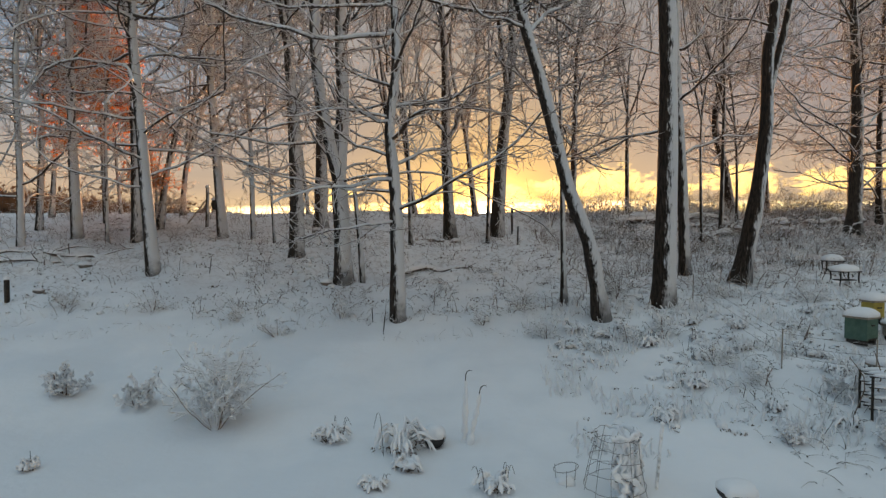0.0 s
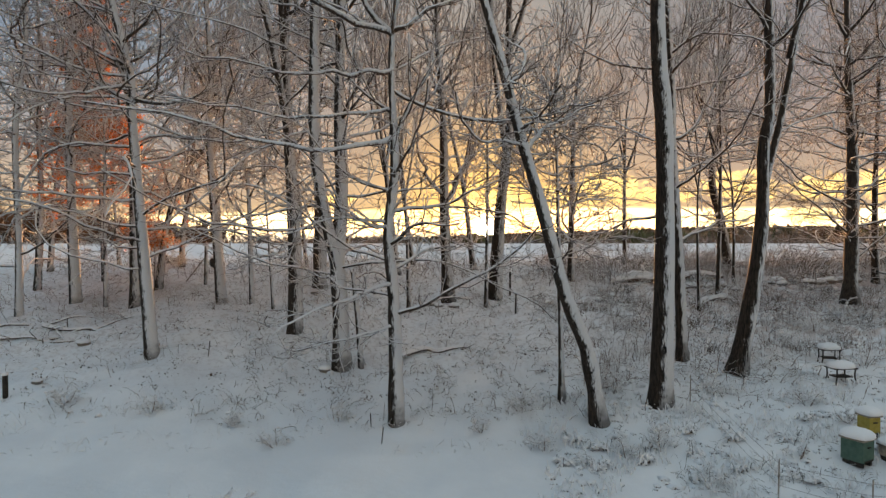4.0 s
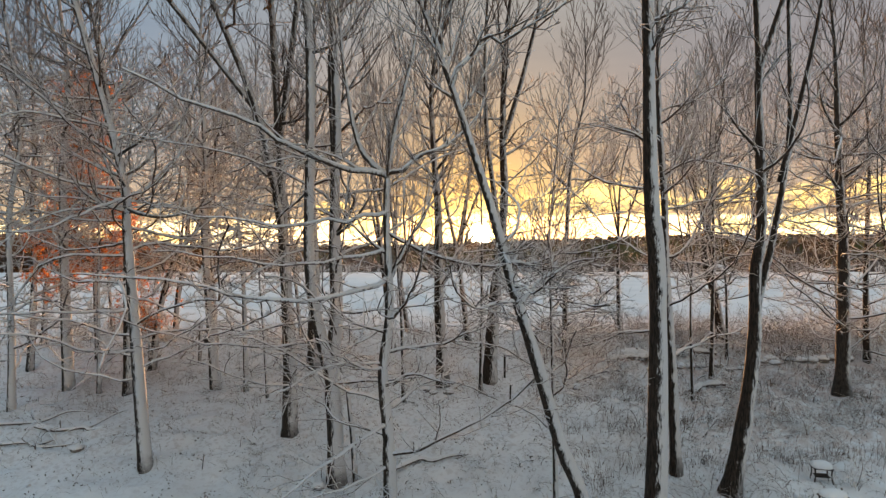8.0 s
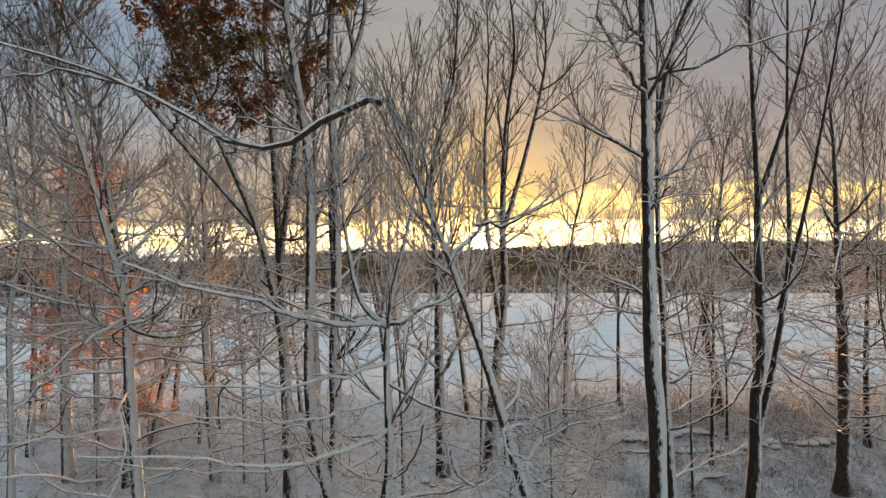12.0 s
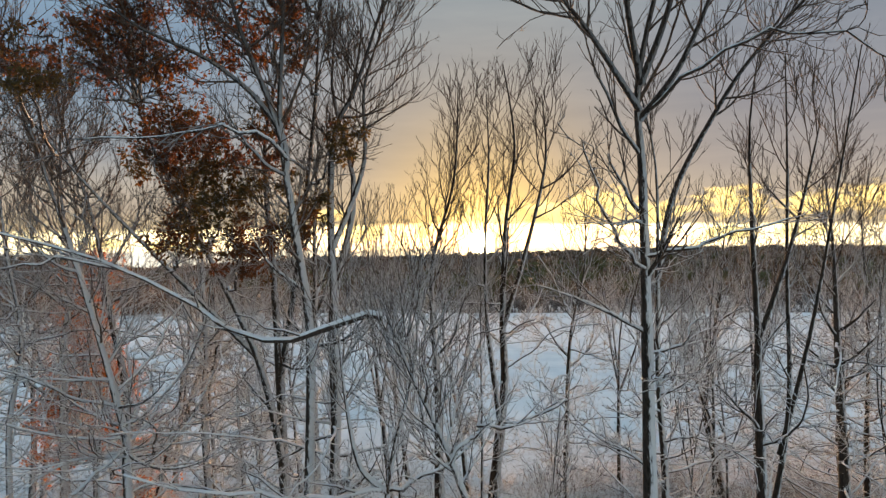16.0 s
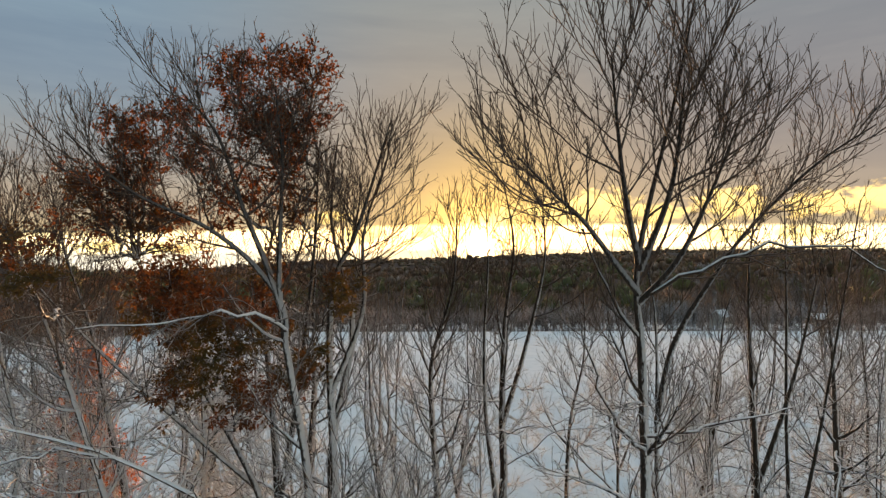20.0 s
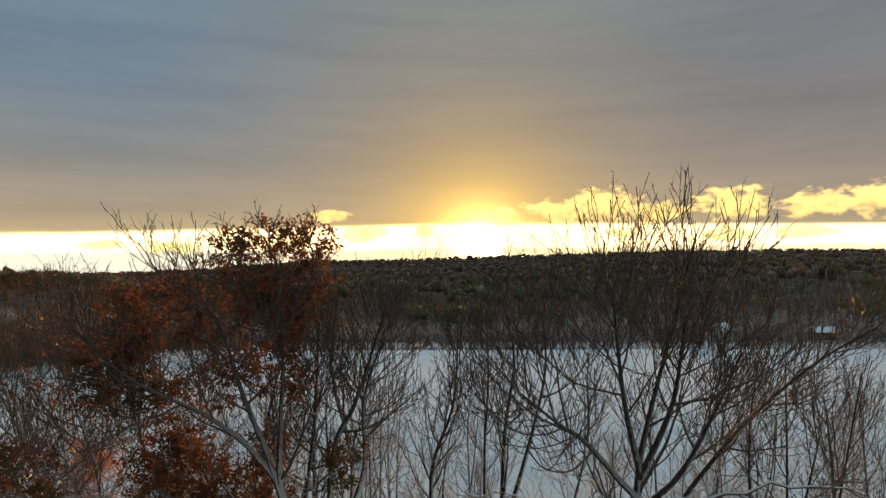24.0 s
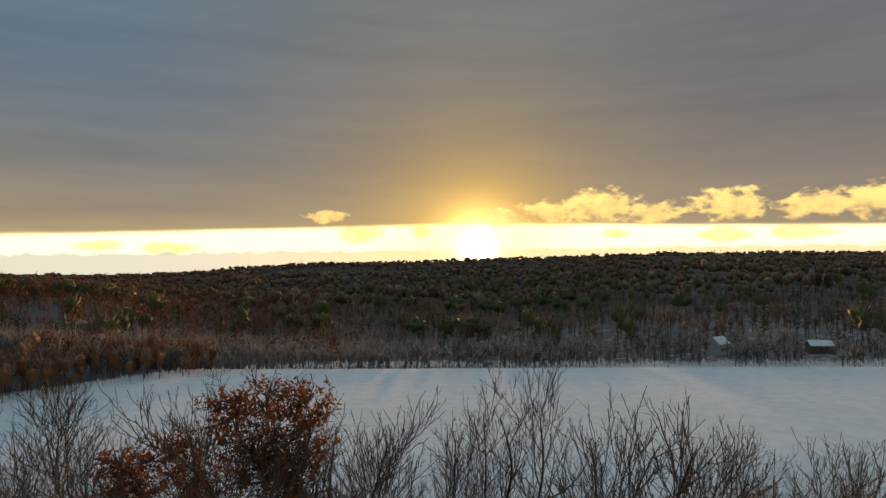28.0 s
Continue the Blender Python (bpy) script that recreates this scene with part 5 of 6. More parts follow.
    p = np.stack([x, y, land(x, y) - 0.03], 1)[:, None] + np.linspace(0, 1, 3)[None, :, None] * np.stack([rng.normal(size=len(x)) * 0.25 * h, rng.normal(size=len(x)) * 0.25 * h, h], 1)[:, None]
    p[:, 1:] += rng.normal(size=(len(x), 2, 3)) * (0.02, 0.02, 0.0)
    add("yard_weeds", tubes(p, rng.uniform(0.006, 0.016, (len(x), 1)) * np.array((0.7, 1.2, 0.9))[None], 4), BUSH, "snow-coated weeds at the yard's edge", "weeds")
    x, y = place(1500, 4.6, 9.6, 7.0, 13.0, -0.1, 1.3, 28)
    st = stems(x, y, rng.uniform(0.12, 0.42, len(x)), 0.55, 0.0075, 5)
    add("yard_stems", tubes(*st, 3), DARK_STEM, "dark dry stems standing in the yard's snow", "weeds")
    x, y = place(2200, -13, 4, 12.8, 15.6, 0.1, 1.5, 26)
    st = stems(x, y, rng.uniform(0.08, 0.32, len(x)), 0.5, 0.009)
    add("bank_grass", tubes(*st, 3), BUSH, "tufts of snowy grass below the bank", "grass")
    # wet dead leaves and clods that poke out of the snow
    x = rng.uniform(-17, 17, 5200)
    y = rng.uniform(15.2, 29, 5200)
    k = fbm(x, y, 1.2, 31) > 0.05
    x, y = x[k], y[k]
    add("dead_leaves", leaf_cloud(rng, np.stack([x, y, land(x, y) + 0.015], 1), 3, (0.11, 0.11, 0.02), 0.038), LEAF_AND_SHADE, "wet dead leaves and stalks poking out of the snow", "dead leaves", False)
    # dry grass and stalks that stand between the brambles
    x, y = place(3800, 4.0, 19, 16.5, 30.5, 0.1, 2.2, 33)
    q = np.repeat(np.stack([x, y, land(x, y) - 0.02], 1), 5, 0)
    q[:, :2] += rng.normal(size=(len(q), 2)) * 0.12
    add("dry_grass", cones(q, q + rng.normal(size=q.shape) * (0.09, 0.09, 0) + np.array((0, 0, 1)) * rng.uniform(0.12, 0.45, (len(q), 1)), 0.007), WEED, "dry brown grass among the brambles", "grass", False)
    # rounded lumps of snow over tussocks and stones
    bm = bmesh.new()
    bmesh.ops.create_icosphere(bm, subdivisions=1, radius=1)
    v0 = np.array([v.co[:] for v in bm.verts])
    f0 = np.array([[v.index for v in f.verts] for f in bm.faces])
    bm.free()
    x = np.concatenate([rng.uniform(2, 12, 900), rng.uniform(-14, 16, 500)])
    y = np.concatenate([rng.uniform(8.8, 16, 900), rng.uniform(14, 27, 500)])
    k = fbm(x, y, 2.2, 27) > 0.0
    x, y = x[k], y[k]
    s = rng.uniform(0.03, 0.12, (len(x), 1)) * np.array((1, 1, 0.62)) * rng.uniform(0.7, 1.35, (len(x), 3))
    c = np.stack([x, y, land(x, y)], 1)
    v = (v0[None] * (1 + 0.16 * rng.normal(size=(len(x), len(v0), 1)))) * s[:, None] + c[:, None]
    f = f0[None] + (np.arange(len(x)) * len(v0))[:, None, None]
    # dark flecks in front of each yard lump stand in for hollow shade
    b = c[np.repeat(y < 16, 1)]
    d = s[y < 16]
    add("hollow_leaves", leaf_cloud(rng, b + np.stack([0 * d[:, 0], -d[:, 1] * 0.9, d[:, 2] * 0.2], 1), 6, (0.045, 0.025, 0.008), 0.022), LEAF_AND_SHADE, "dark flecks put in as shade under the snow tufts", "dead leaves", False)
    add("snow_lumps", (v.reshape(-1, 3), f.reshape(-1, 3)), SNOW, "lumps of snow over tussocks", "snow")


undergrowth()

# ---- small things of the yard and bank ----
LOGWOOD = snowy_material("snowy_log_bark", (0.05, 0.04, 0.033), (0.13, 0.10, 0.08), -0.15, 7.0)


def pillow(bm, size, at, seed=0, turn=0.0):
    """A cushion of settled snow with a flat underside."""
    r = bmesh.ops.create_icosphere(bm, subdivisions=3, radius=1)
    m = Matrix.Translation(at) @ Matrix.Rotation(turn, 4, "Z")
    for v in r["verts"]:
        c = v.co
        k = max(abs(c.x), abs(c.y), 1e-4)
        sq = 1.0 / max(math.hypot(c.x, c.y) / k, 1.0)
        xy = (c.x * (0.55 + 0.45 / sq), c.y * (0.55 + 0.45 / sq))
        n = noise.noise(Vector((c.x * 1.6 + seed, c.y * 1.6, c.z))) * 0.12
        z = max(c.z, 0.0) ** 0.8 * (1 + n)
        v.co = m @ Vector((xy[0] * size[0] / 2 * (1 + n * 0.5), xy[1] * size[1] / 2 * (1 + n * 0.5), z * size[2] if c.z > 0 else c.z * 0.02))


def stick(p, r, sides=8):
    """One bent stick as vertices and faces."""
    q, rr = resample(p, r, max(6, 2 * len(p)))
    return tubes(q[None], rr[None], sides)


def shrub(at, h, wide, n, seed, label, mat=None, droop=0.0, name="shrub", category="shrub", fat=0.011):
    rng = np.random.RandomState(seed)
    root = thing(name, on_land(*at), label, category)
    k = 7
    P = np.empty((n, k, 3))
    a = rng.uniform(0, 6.283, n)
    t = np.radians(rng.uniform(5, 58, n)) * wide
    d = np.stack([np.cos(a) * np.sin(t), np.sin(a) * np.sin(t), np.cos(t)], 1)
    P[:, 0] = np.stack([np.cos(a) * 0.05, np.sin(a) * 0.05, 0 * a - 0.03], 1)
    L = h * rng.uniform(0.55, 1.1, n)
    for j in range(1, k):
        d = d + rng.normal(size=d.shape) * 0.10 - np.array((0, 0, droop))
        d /= np.linalg.norm(d, axis=1, keepdims=True)
        P[:, j] = P[:, j - 1] + d * (L / (k - 1))[:, None]
    P[:, 1:, 2] = np.maximum(P[:, 1:, 2], 0.02)
    R = fat * rng.uniform(0.7, 1.3, n)[:, None] * np.linspace(1, 0.5, k)[None]
    for i, (p, r) in enumerate(zip(P, R)):
        v, f = tubes(p[None], r[None], 5)
        put_part("stem", mesh_of("stem", v, f, BRAMBLE if i % 3 == 0 else (mat or BUSH), True), root)
    b = grow(rng, P, R, 6, 0.2, 1.0, h * 0.30, 52, 0.1, 4, 0.8, 0.5, 0.15)
    b[0][..., 2] = np.maximum(b[0][..., 2], 0.015)
    t2 = grow(rng, *b, 2, 0.3, 1.0, h * 0.13, 55, 0.1, 3, 0.9, 0.7, 0.15)
    v, f = join(tubes(b[0], np.maximum(b[1], 0.0085) * (1 + 0.3 * rng.normal(size=b[1].shape)), 4), tubes(t2[0], np.maximum(t2[1], 0.009), 3))
    put_part("twig_spray", mesh_of("twig_spray", v, f, mat or BUSH, True), root, "snow-coated twigs", "stuff")
    if at[1] < 10.6:
        spots = np.concatenate([b[0][:, 1:].reshape(-1, 3), t2[0][:, 1:].reshape(-1, 3)])
        v, f = leaf_cloud(rng, spots, 2, 0.018, 0.034)
        put_part("rime", mesh_of("rime", v, f, SNOW), root, "flakes of snow caught on the twigs", "stuff")
    # cushions of snow caught in the twigs
    ends = b[0][rng.choice(len(b[0]), min(len(b[0]), n), False), -1]
    for i, e in enumerate(ends[: max(6, n // 2)]):
        bm = bmesh.new()
        s = rng.uniform(0.018, 0.042)
        bmesh.ops.create_icosphere(bm, subdivisions=2, radius=s, matrix=Matrix.Translation(e) @ Matrix.Diagonal((1.3, 1.0, 0.7, 1)))
        part("snow_clump", bm, SNOW, root, smooth=True)
    return root


shrub((-3.56, 9.45), 1.40, 0.95, 30, 31, "bushy bare shrub thickly coated with snow", fat=0.010)
shrub((-6.43, 10.3), 0.50, 0.9, 16, 32, "small twiggy shrub coated with snow")
shrub((-5.01, 9.9), 0.45, 1.1, 12, 33, "low spreading shrub coated with snow")


def snowed_plant(at, wide, h, seed, label, stalks=3):
    """A garden plant bowed down under snow: heavy lumps, dark flecks for the shaded hollows between them and a few
    bare stalks.
    """
    rng = np.random.RandomState(seed)
    root = thing("garden_plant", on_land(*at), label, "plant")
    t = np.linspace(0, 1, 10)
    for i in range(int(12 + 26 * wide)):
        a, reach, top = rng.uniform(0, 6.283), wide * rng.uniform(0.2, 0.58), h * rng.uniform(0.45, 1.05)
        end = top * rng.uniform(0.0, 0.55)
        out = 0.03 + reach * t**1.3
        z = top * np.sin(np.minimum(t * 1.9, 1.5708)) * (1 - t**3) + end * t**3 - 0.01
        P = np.stack([math.cos(a) * out, math.sin(a) * out * 0.8, np.maximum(z, 0.0)], 1) + rng.normal(size=(10, 3)) * 0.010
        R = 0.016 * np.exp(0.42 * rng.normal(size=10)).clip(0.4, 2.1) * (0.6 + 0.8 * t)
        R[-1] *= 0.4
        v, f = tubes(P[None], R[None], 6)
        put_part("snowy_frond", mesh_of("snowy_frond", v, f, BUSH, True), root)
    for i in range(4):
        c = Vector((rng.normal() * wide * 0.18, rng.normal() * wide * 0.14, h * rng.uniform(0.1, 0.5)))
        bm = bmesh.new()
        bmesh.ops.create_icosphere(bm, subdivisions=2, radius=1)
        size = Vector((rng.uniform(0.05, 0.10), rng.uniform(0.04, 0.08), rng.uniform(0.03, 0.05)))
        for v in bm.verts:
            k = 1 + 0.7 * noise.noise(v.co * 1.5 + Vector((seed, i * 3.1, 0)))
            v.co = c + Vector((v.co.x * size.x * k, v.co.y * size.y * k, v.co.z * size.z * k))
        part("snow_lump", bm, SNOW, root, smooth=True)
    # dark flecks near the base stand in for shade between the fronds
    spots = rng.normal(size=(int(26 * wide) + 8, 3)) * (wide * 0.16, wide * 0.12, h * 0.10) + (0, -wide * 0.05, h * 0.12)
    spots[:, 2] = np.maximum(spots[:, 2], 0.01)
    v, f = leaf_cloud(rng, spots, 6, 0.02, 0.022)
    put_part("withered_leaves", mesh_of("withered_leaves", v, f, LEAF_AND_SHADE), root, "dark flecks put in as shade in the plant's hollows", "stuff")
    for _ in range(stalks):
        a = rng.uniform(0, 6.283)
        x, y = math.cos(a) * wide * 0.4, math.sin(a) * wide * 0.25
        v, f = stick([(x, y, 0), (x * 1.15, y, h * 0.8), (x * 1.35, y, h * rng.uniform(0.9, 1.15)), (x * 1.6, y, h * rng.uniform(0.6, 0.9))], [0.0045, 0.0025], 5)
        put_part("stalk", mesh_of("stalk", v, f, WOOD_DARK, True), root)


snowed_plant((-5.52, 8.0), 0.26, 0.22, 34, "small plant bowed down under snow", 1)
snowed_plant((-1.62, 8.6), 0.52, 0.30, 35, "collapsed garden plant under lumps of snow", 3)
snowed_plant((-0.58, 8.25), 0.92, 0.60, 36, "drooping garden plant buried under heavy lumps of snow", 1)
snowed_plant((-0.45, 7.75), 0.34, 0.24, 39, "low garden plant under rounded lumps of snow", 1)
snowed_plant((-0.85, 7.3), 0.36, 0.16, 38, "low plant half buried in snow", 2)
snowed_plant((0.62, 7.25), 0.44, 0.26, 37, "garden plant with snow-sheathed stems", 5)
for i, (x, y) in enumerate([(5.3, 9.6), (6.0, 8.9), (4.3, 10.4), (6.9, 10.6), (5.0, 11.8), (4.2, 12.4), (5.9, 11.9), (7.3, 9.9), (3.4, 9.3), (6.3, 7.7), (2.9, 13.2), (3.4, 12.9), (3.9, 13.4), (4.5, 13.0), (4.9, 13.6), (3.2, 12.3), (5.5, 13.4), (6.3, 13.0), (2.5, 12.4), (7.4, 12.9), (5.3, 12.6), (8.2, 13.6), (7.0, 11.4), (6.6, 8.6), (7.2, 8.4)]):
    snowed_plant((x, y), 0.36 + 0.05 * (i % 4), 0.18 + 0.04 * (i % 3), 400 + i, "snowed-over garden plant with dark hollows", 3)
for i, (x, y, h) in enumerate([(3.9, 12.6, 0.5), (4.7, 12.9, 0.65), (5.2, 11.5, 0.55), (5.6, 10.6, 0.45), (6.6, 9.9, 0.5), (7.2, 12.2, 0.4), (3.0, 12.2, 0.4), (2.2, 13.0, 0.55), (6.2, 8.2, 0.38), (5.0, 8.6, 0.3), (6.7, 7.6, 0.5),
                               (8.6, 14.2, 0.55), (9.0, 13.3, 0.5), (-3.6, 13.2, 0.45), (-4.7, 14.0, 0.5), (-2.4, 14.3, 0.5), (0.9, 13.6, 0.5), (1.9, 14.6, 0.6), (-7.0, 14.6, 0.5), (-9.4, 15.2, 0.6), (4.4, 15.6, 0.8), (6.8, 15.2, 0.6), (10.5, 18.0, 0.9), (12.0, 19.5, 1.1), (13.4, 20.5, 1.0), (11.4, 16.4, 0.8)]):
    shrub((x, y), h, 1.0, 11, 50 + i, "small snow-laden shrub at the edge of the trees", droop=0.05)


def hive(at, size, turn, paint, label, boxes=1, cap=0.16):
    root = thing("beehive", on_land(*at), label, "beehive", "beehives", turn)
    w, d, h = size
    bm = bmesh.new()
    for sx in (-1, 1):
        box(bm, (0.06, d * 0.9, 0.10), (sx * w * 0.35, 0, 0.05))
    part("stand", bm, WOOD_DARK, root)
    z = 0.10
    for i in range(boxes):
        hh = h / boxes
        bm = bmesh.new()
        box(bm, (w, d, hh - 0.006), (0, 0, z + hh / 2), bevel=0.006)
        part("hive_body", bm, paint, root)
        bm = bmesh.new()
        box(bm, (0.10, 0.02, 0.025), (0, -d / 2 - 0.011, z + hh * 0.7))
        part("grip_slot", bm, WOOD_DARK, root)
        z += hh
    bm = bmesh.new()
    box(bm, (w * 0.7, 0.012, 0.03), (0, -d / 2 - 0.007, 0.125))
    part("entrance", bm, WOOD_DARK, root, "dark entrance slot")
    bm = bmesh.new()
    box(bm, (w + 0.06, d + 0.06, 0.05), (0, 0, z + 0.026), bevel=0.008)
    part("lid", bm, WOOD_OLD, root)
    bm = bmesh.new()
    pillow(bm, (w + 0.16, d + 0.16, cap), (0, 0, z + 0.05), at[0])
    part("snow_cap", bm, SNOW, root, "thick cap of snow", True)


hive((8.27, 12.0), (0.40, 0.42, 0.42), 28, GREEN_PAINT, "green-painted wooden beehive capped with thick snow")
hive((9.02, 12.75), (0.28, 0.30, 0.36), 12, YELLOW_PAINT, "yellow-painted wooden beehive capped with thick snow")
hive((7.78, 10.6), (0.42, 0.40, 0.08), 10, WOOD_DARK, "low dark hive base buried under snow", cap=0.14)
hive((9.05, 12.0), (0.40, 0.44, 0.20), 20, WOOD_OLD, "small weathered hive box under snow", cap=0.14)


def table(at, w, d, h, turn, label):
    root = thing("table", on_land(*at), label, "table", "", turn)
    for sx in (-1, 1):
        for sy in (-1, 1):
            v, f = stick([(sx * w * 0.48, sy * d * 0.42, -0.03), (sx * w * 0.40, sy * d * 0.38, h * 0.5), (sx * w * 0.42, sy * d * 0.4, h)], [0.018, 0.018], 8)
            put_part("leg", mesh_of("leg", v, f, WOOD_DARK, True), root)
    for i in range(5):
        bm = bmesh.new()
        box(bm, (w, d / 5 - 0.012, 0.03), (0, (i - 2) * d / 5, h + 0.015), bevel=0.004)
        part("board", bm, WOOD_DARK, root)
    bm = bmesh.new()
    box(bm, (w * 0.7, d * 0.7, 0.03), (0, 0, h * 0.45), bevel=0.005)
    part("shelf", bm, WOOD_DARK, root)
    bm = bmesh.new()
    pillow(bm, (w * 1.08, d * 1.08, 0.17), (0, 0, h + 0.03), 3.3)
    part("snow_cap", bm, SNOW, root, "thick layer of snow", True)


table((10.1, 15.3), 0.62, 0.42, 0.36, 8, "dark garden table with a thick layer of snow")
table((10.75, 16.8), 0.5, 0.42, 0.40, -14, "dark garden stand heaped with snow")


def plant_rack(at, turn, label):
    root = thing("plant_rack", on_land(*at), label, "garden rack", "", turn)
    w, d, h = 0.95, 0.5, 0.62
    for sx in (-1, 1):
        for sy in (-1, 1):
            bm = bmesh.new()
            box(bm, (0.032, 0.032, h + 0.05), (sx * w / 2, sy * d / 2, h / 2 - 0.03), bevel=0.004)
            part("post", bm, WOOD_DARK, root)
    for k, z in enumerate((0.12, 0.28, 0.44, 0.60)):
        for sy in (-1, 0, 1):
            bm = bmesh.new()
            box(bm, (w + 0.06, 0.035, 0.02), (0, sy * d / 2 * 0.85, z), bevel=0.004)
            part("rail", bm, WOOD_DARK, root)
            bm = bmesh.new()
            pillow(bm, (w * 1.0, 0.10, 0.06), (0, sy * d / 2 * 0.85, z + 0.0125), k * 3 + sy)
            part("snow_strip", bm, SNOW, root, smooth=True)
    rng = np.random.RandomState(4)
    for _ in range(9):
        x, y = rng.uniform(-0.7, 0.6), rng.uniform(-0.35, 0.3)
        v, f = stick([(x, y, 0), (x + rng.normal() * 0.1, y, 0.5), (x + rng.normal() * 0.25, y - 0.05, rng.uniform(0.8, 1.2))], [0.009, 0.006], 5)
        put_part("dead_vine", mesh_of("dead_vine", v, f, WEED, True), root)


plant_rack((6.88, 9.05), -16, "weathered wooden plant rack loaded with snow and dead vines")


def wire_cage(at, label):
    rng = np.random.RandomState(9)
    root = thing("wire_cage", on_land(*at), label, "plant cage")
    rb, rt, h, n = 0.40, 0.25, 0.76, 10
    ring = lambda z: rb + (rt - rb) * z / h
    for i in range(n):
        a = i / n * 2 * math.pi + rng.normal() * 0.08
        v, f = stick([(ring(0) * math.cos(a), ring(0) * math.sin(a), -0.05), (ring(h * 0.5) * math.cos(a) + rng.normal() * 0.02, ring(h * 0.5) * math.sin(a), h * 0.5), (ring(h) * math.cos(a) + 0.03, ring(h) * math.sin(a), h * rng.uniform(0.9, 1.04))], [0.0035, 0.0035], 6)
        put_part("wire", mesh_of("wire", v, f, WIRE, True), root)
    for z in (0.10, 0.27, 0.42, 0.58, 0.72):
        a = np.linspace(0, 2 * math.pi, 25)
        P = np.stack([ring(z) * np.cos(a), ring(z) * np.sin(a), z + 0.03 * np.sin(a + z * 9) + 0.008 * rng.normal(size=25)], 1)
        P[-1] = P[0]
        v, f = tubes(P[None], np.full((1, 25), 0.0035), 6)
        put_part("hoop", mesh_of("hoop", v, f, WIRE, True), root)
    # withered vines hung with knots of snow, thickest on one side and along the top
    for k in range(20):
        a, r = rng.uniform(-2.4, 1.6), rng.uniform(0.2, 0.39)
        t = np.linspace(0, 1, 18)
        z = t * rng.uniform(0.5, 0.78)
        w = r * (1 - 0.3 * t)
        P = np.stack([w * np.cos(a + 0.25 * np.sin(t * 9 + k)) , w * np.sin(a + 0.25 * np.sin(t * 9 + k)), z], 1) + np.cumsum(rng.normal(size=(18, 3)) * (0.012, 0.012, 0.0), 0)
        R = 0.026 * np.exp(0.5 * rng.normal(size=18)).clip(0.35, 2.0)
        v, f = tubes(P[None], R[None], 7)
        put_part("snowy_vine", mesh_of("snowy_vine", v, f, BUSH, True), root, "withered vine knotted with snow")
    for k in range(3):
        a = np.linspace(0, 1, 14) * rng.uniform(1.6, 2.6) + rng.uniform(-2.6, 1.0)
        P = np.stack([ring(h) * np.cos(a) + 0.02, ring(h) * np.sin(a), h * 0.98 + 0.02 * rng.normal(size=14)], 1)
        v, f = tubes(P[None], (0.024 * np.exp(0.4 * rng.normal(size=14)))[None], 7)
        put_part("snow_drape", mesh_of("snow_drape", v, f, SNOW, True), root, "snow lying on the top hoop")


wire_cage((2.14, 7.5), "round wire plant cage with snow-sheathed withered vines")


def plant_ring(at, label):
    root = thing("plant_ring", on_land(*at), label, "plant support")
    a = np.linspace(0, 2 * math.pi, 29)
    P = np.stack([0.155 * np.cos(a), 0.155 * np.sin(a), 0.20 + 0.03 * np.cos(a)], 1)
    v, f = tubes(P[None], np.full((1, 29), 0.005), 6)
    put_part("hoop", mesh_of("hoop", v, f, WIRE, True), root)
    for k in range(3):
        b = k * 2.09 + 0.4
        v, f = stick([(0.13 * math.cos(b), 0.13 * math.sin(b), -0.05), (0.155 * math.cos(b), 0.155 * math.sin(b), 0.21)], [0.005, 0.005], 6)
        put_part("wire", mesh_of("wire", v, f, WIRE, True), root)
    bm = bmesh.new()
    pillow(bm, (0.24, 0.20, 0.11), (0, 0, 0), 5)
    part("snow_clump", bm, SNOW, root, smooth=True)


def stalk(at, h, lean, label):
    """A dead stalk wrapped in snow, with a bare hooked tip."""
    root = thing("garden_stalk", on_land(*at), label, "plant")
    rng = np.random.RandomState(int(h * 100))
    P = np.stack([lean * np.linspace(0, h, 16), 0.01 * rng.normal(size=16), np.linspace(-0.04, h, 16)], 1)
    R = 0.034 * (1 + 0.28 * rng.normal(size=16)) * np.linspace(1.25, 0.75, 16)
    R[-1] = 0.006
    v, f = tubes(P[None], np.abs(R)[None], 8)
    put_part("snow_sleeve", mesh_of("snow_sleeve", v, f, SNOW, True), root, "sleeve of snow round the stalk")
    v, f = stick([(lean * h * 0.9, 0, h * 0.9), (lean * h, 0, h + 0.07), (lean * h + 0.05, 0, h + 0.12), (lean * h + 0.09, 0, h + 0.11)], [0.008, 0.006], 6)
    put_part("bare_tip", mesh_of("bare_tip", v, f, WOOD_DARK, True), root, "bare dark tip")


stalk((0.31, 8.7), 0.90, 0.02, "dead garden stalk sleeved in snow")
stalk((0.37, 8.6), 0.72, 0.22, "leaning dead garden stalk sleeved in snow")
plant_ring((1.55, 7.6), "wire plant ring standing over a snowy clump")


def stake(at, h, lean, w, mat, label, snow=True):
    root = thing("stake", on_land(*at), label, "stake")
    bm = bmesh.new()
    box(bm, (w, w, h + 0.15), (0, 0, h / 2 - 0.075), bevel=w * 0.12)
    for v in bm.verts:
        v.co.x += lean * v.co.z
    part("shaft", bm, mat, root)
    if snow:
        bm = bmesh.new()
        pillow(bm, (w * 1.5, w * 1.5, w * 0.9), (lean * h, 0, h), at[0])
        part("snow_cap", bm, SNOW, root, smooth=True)


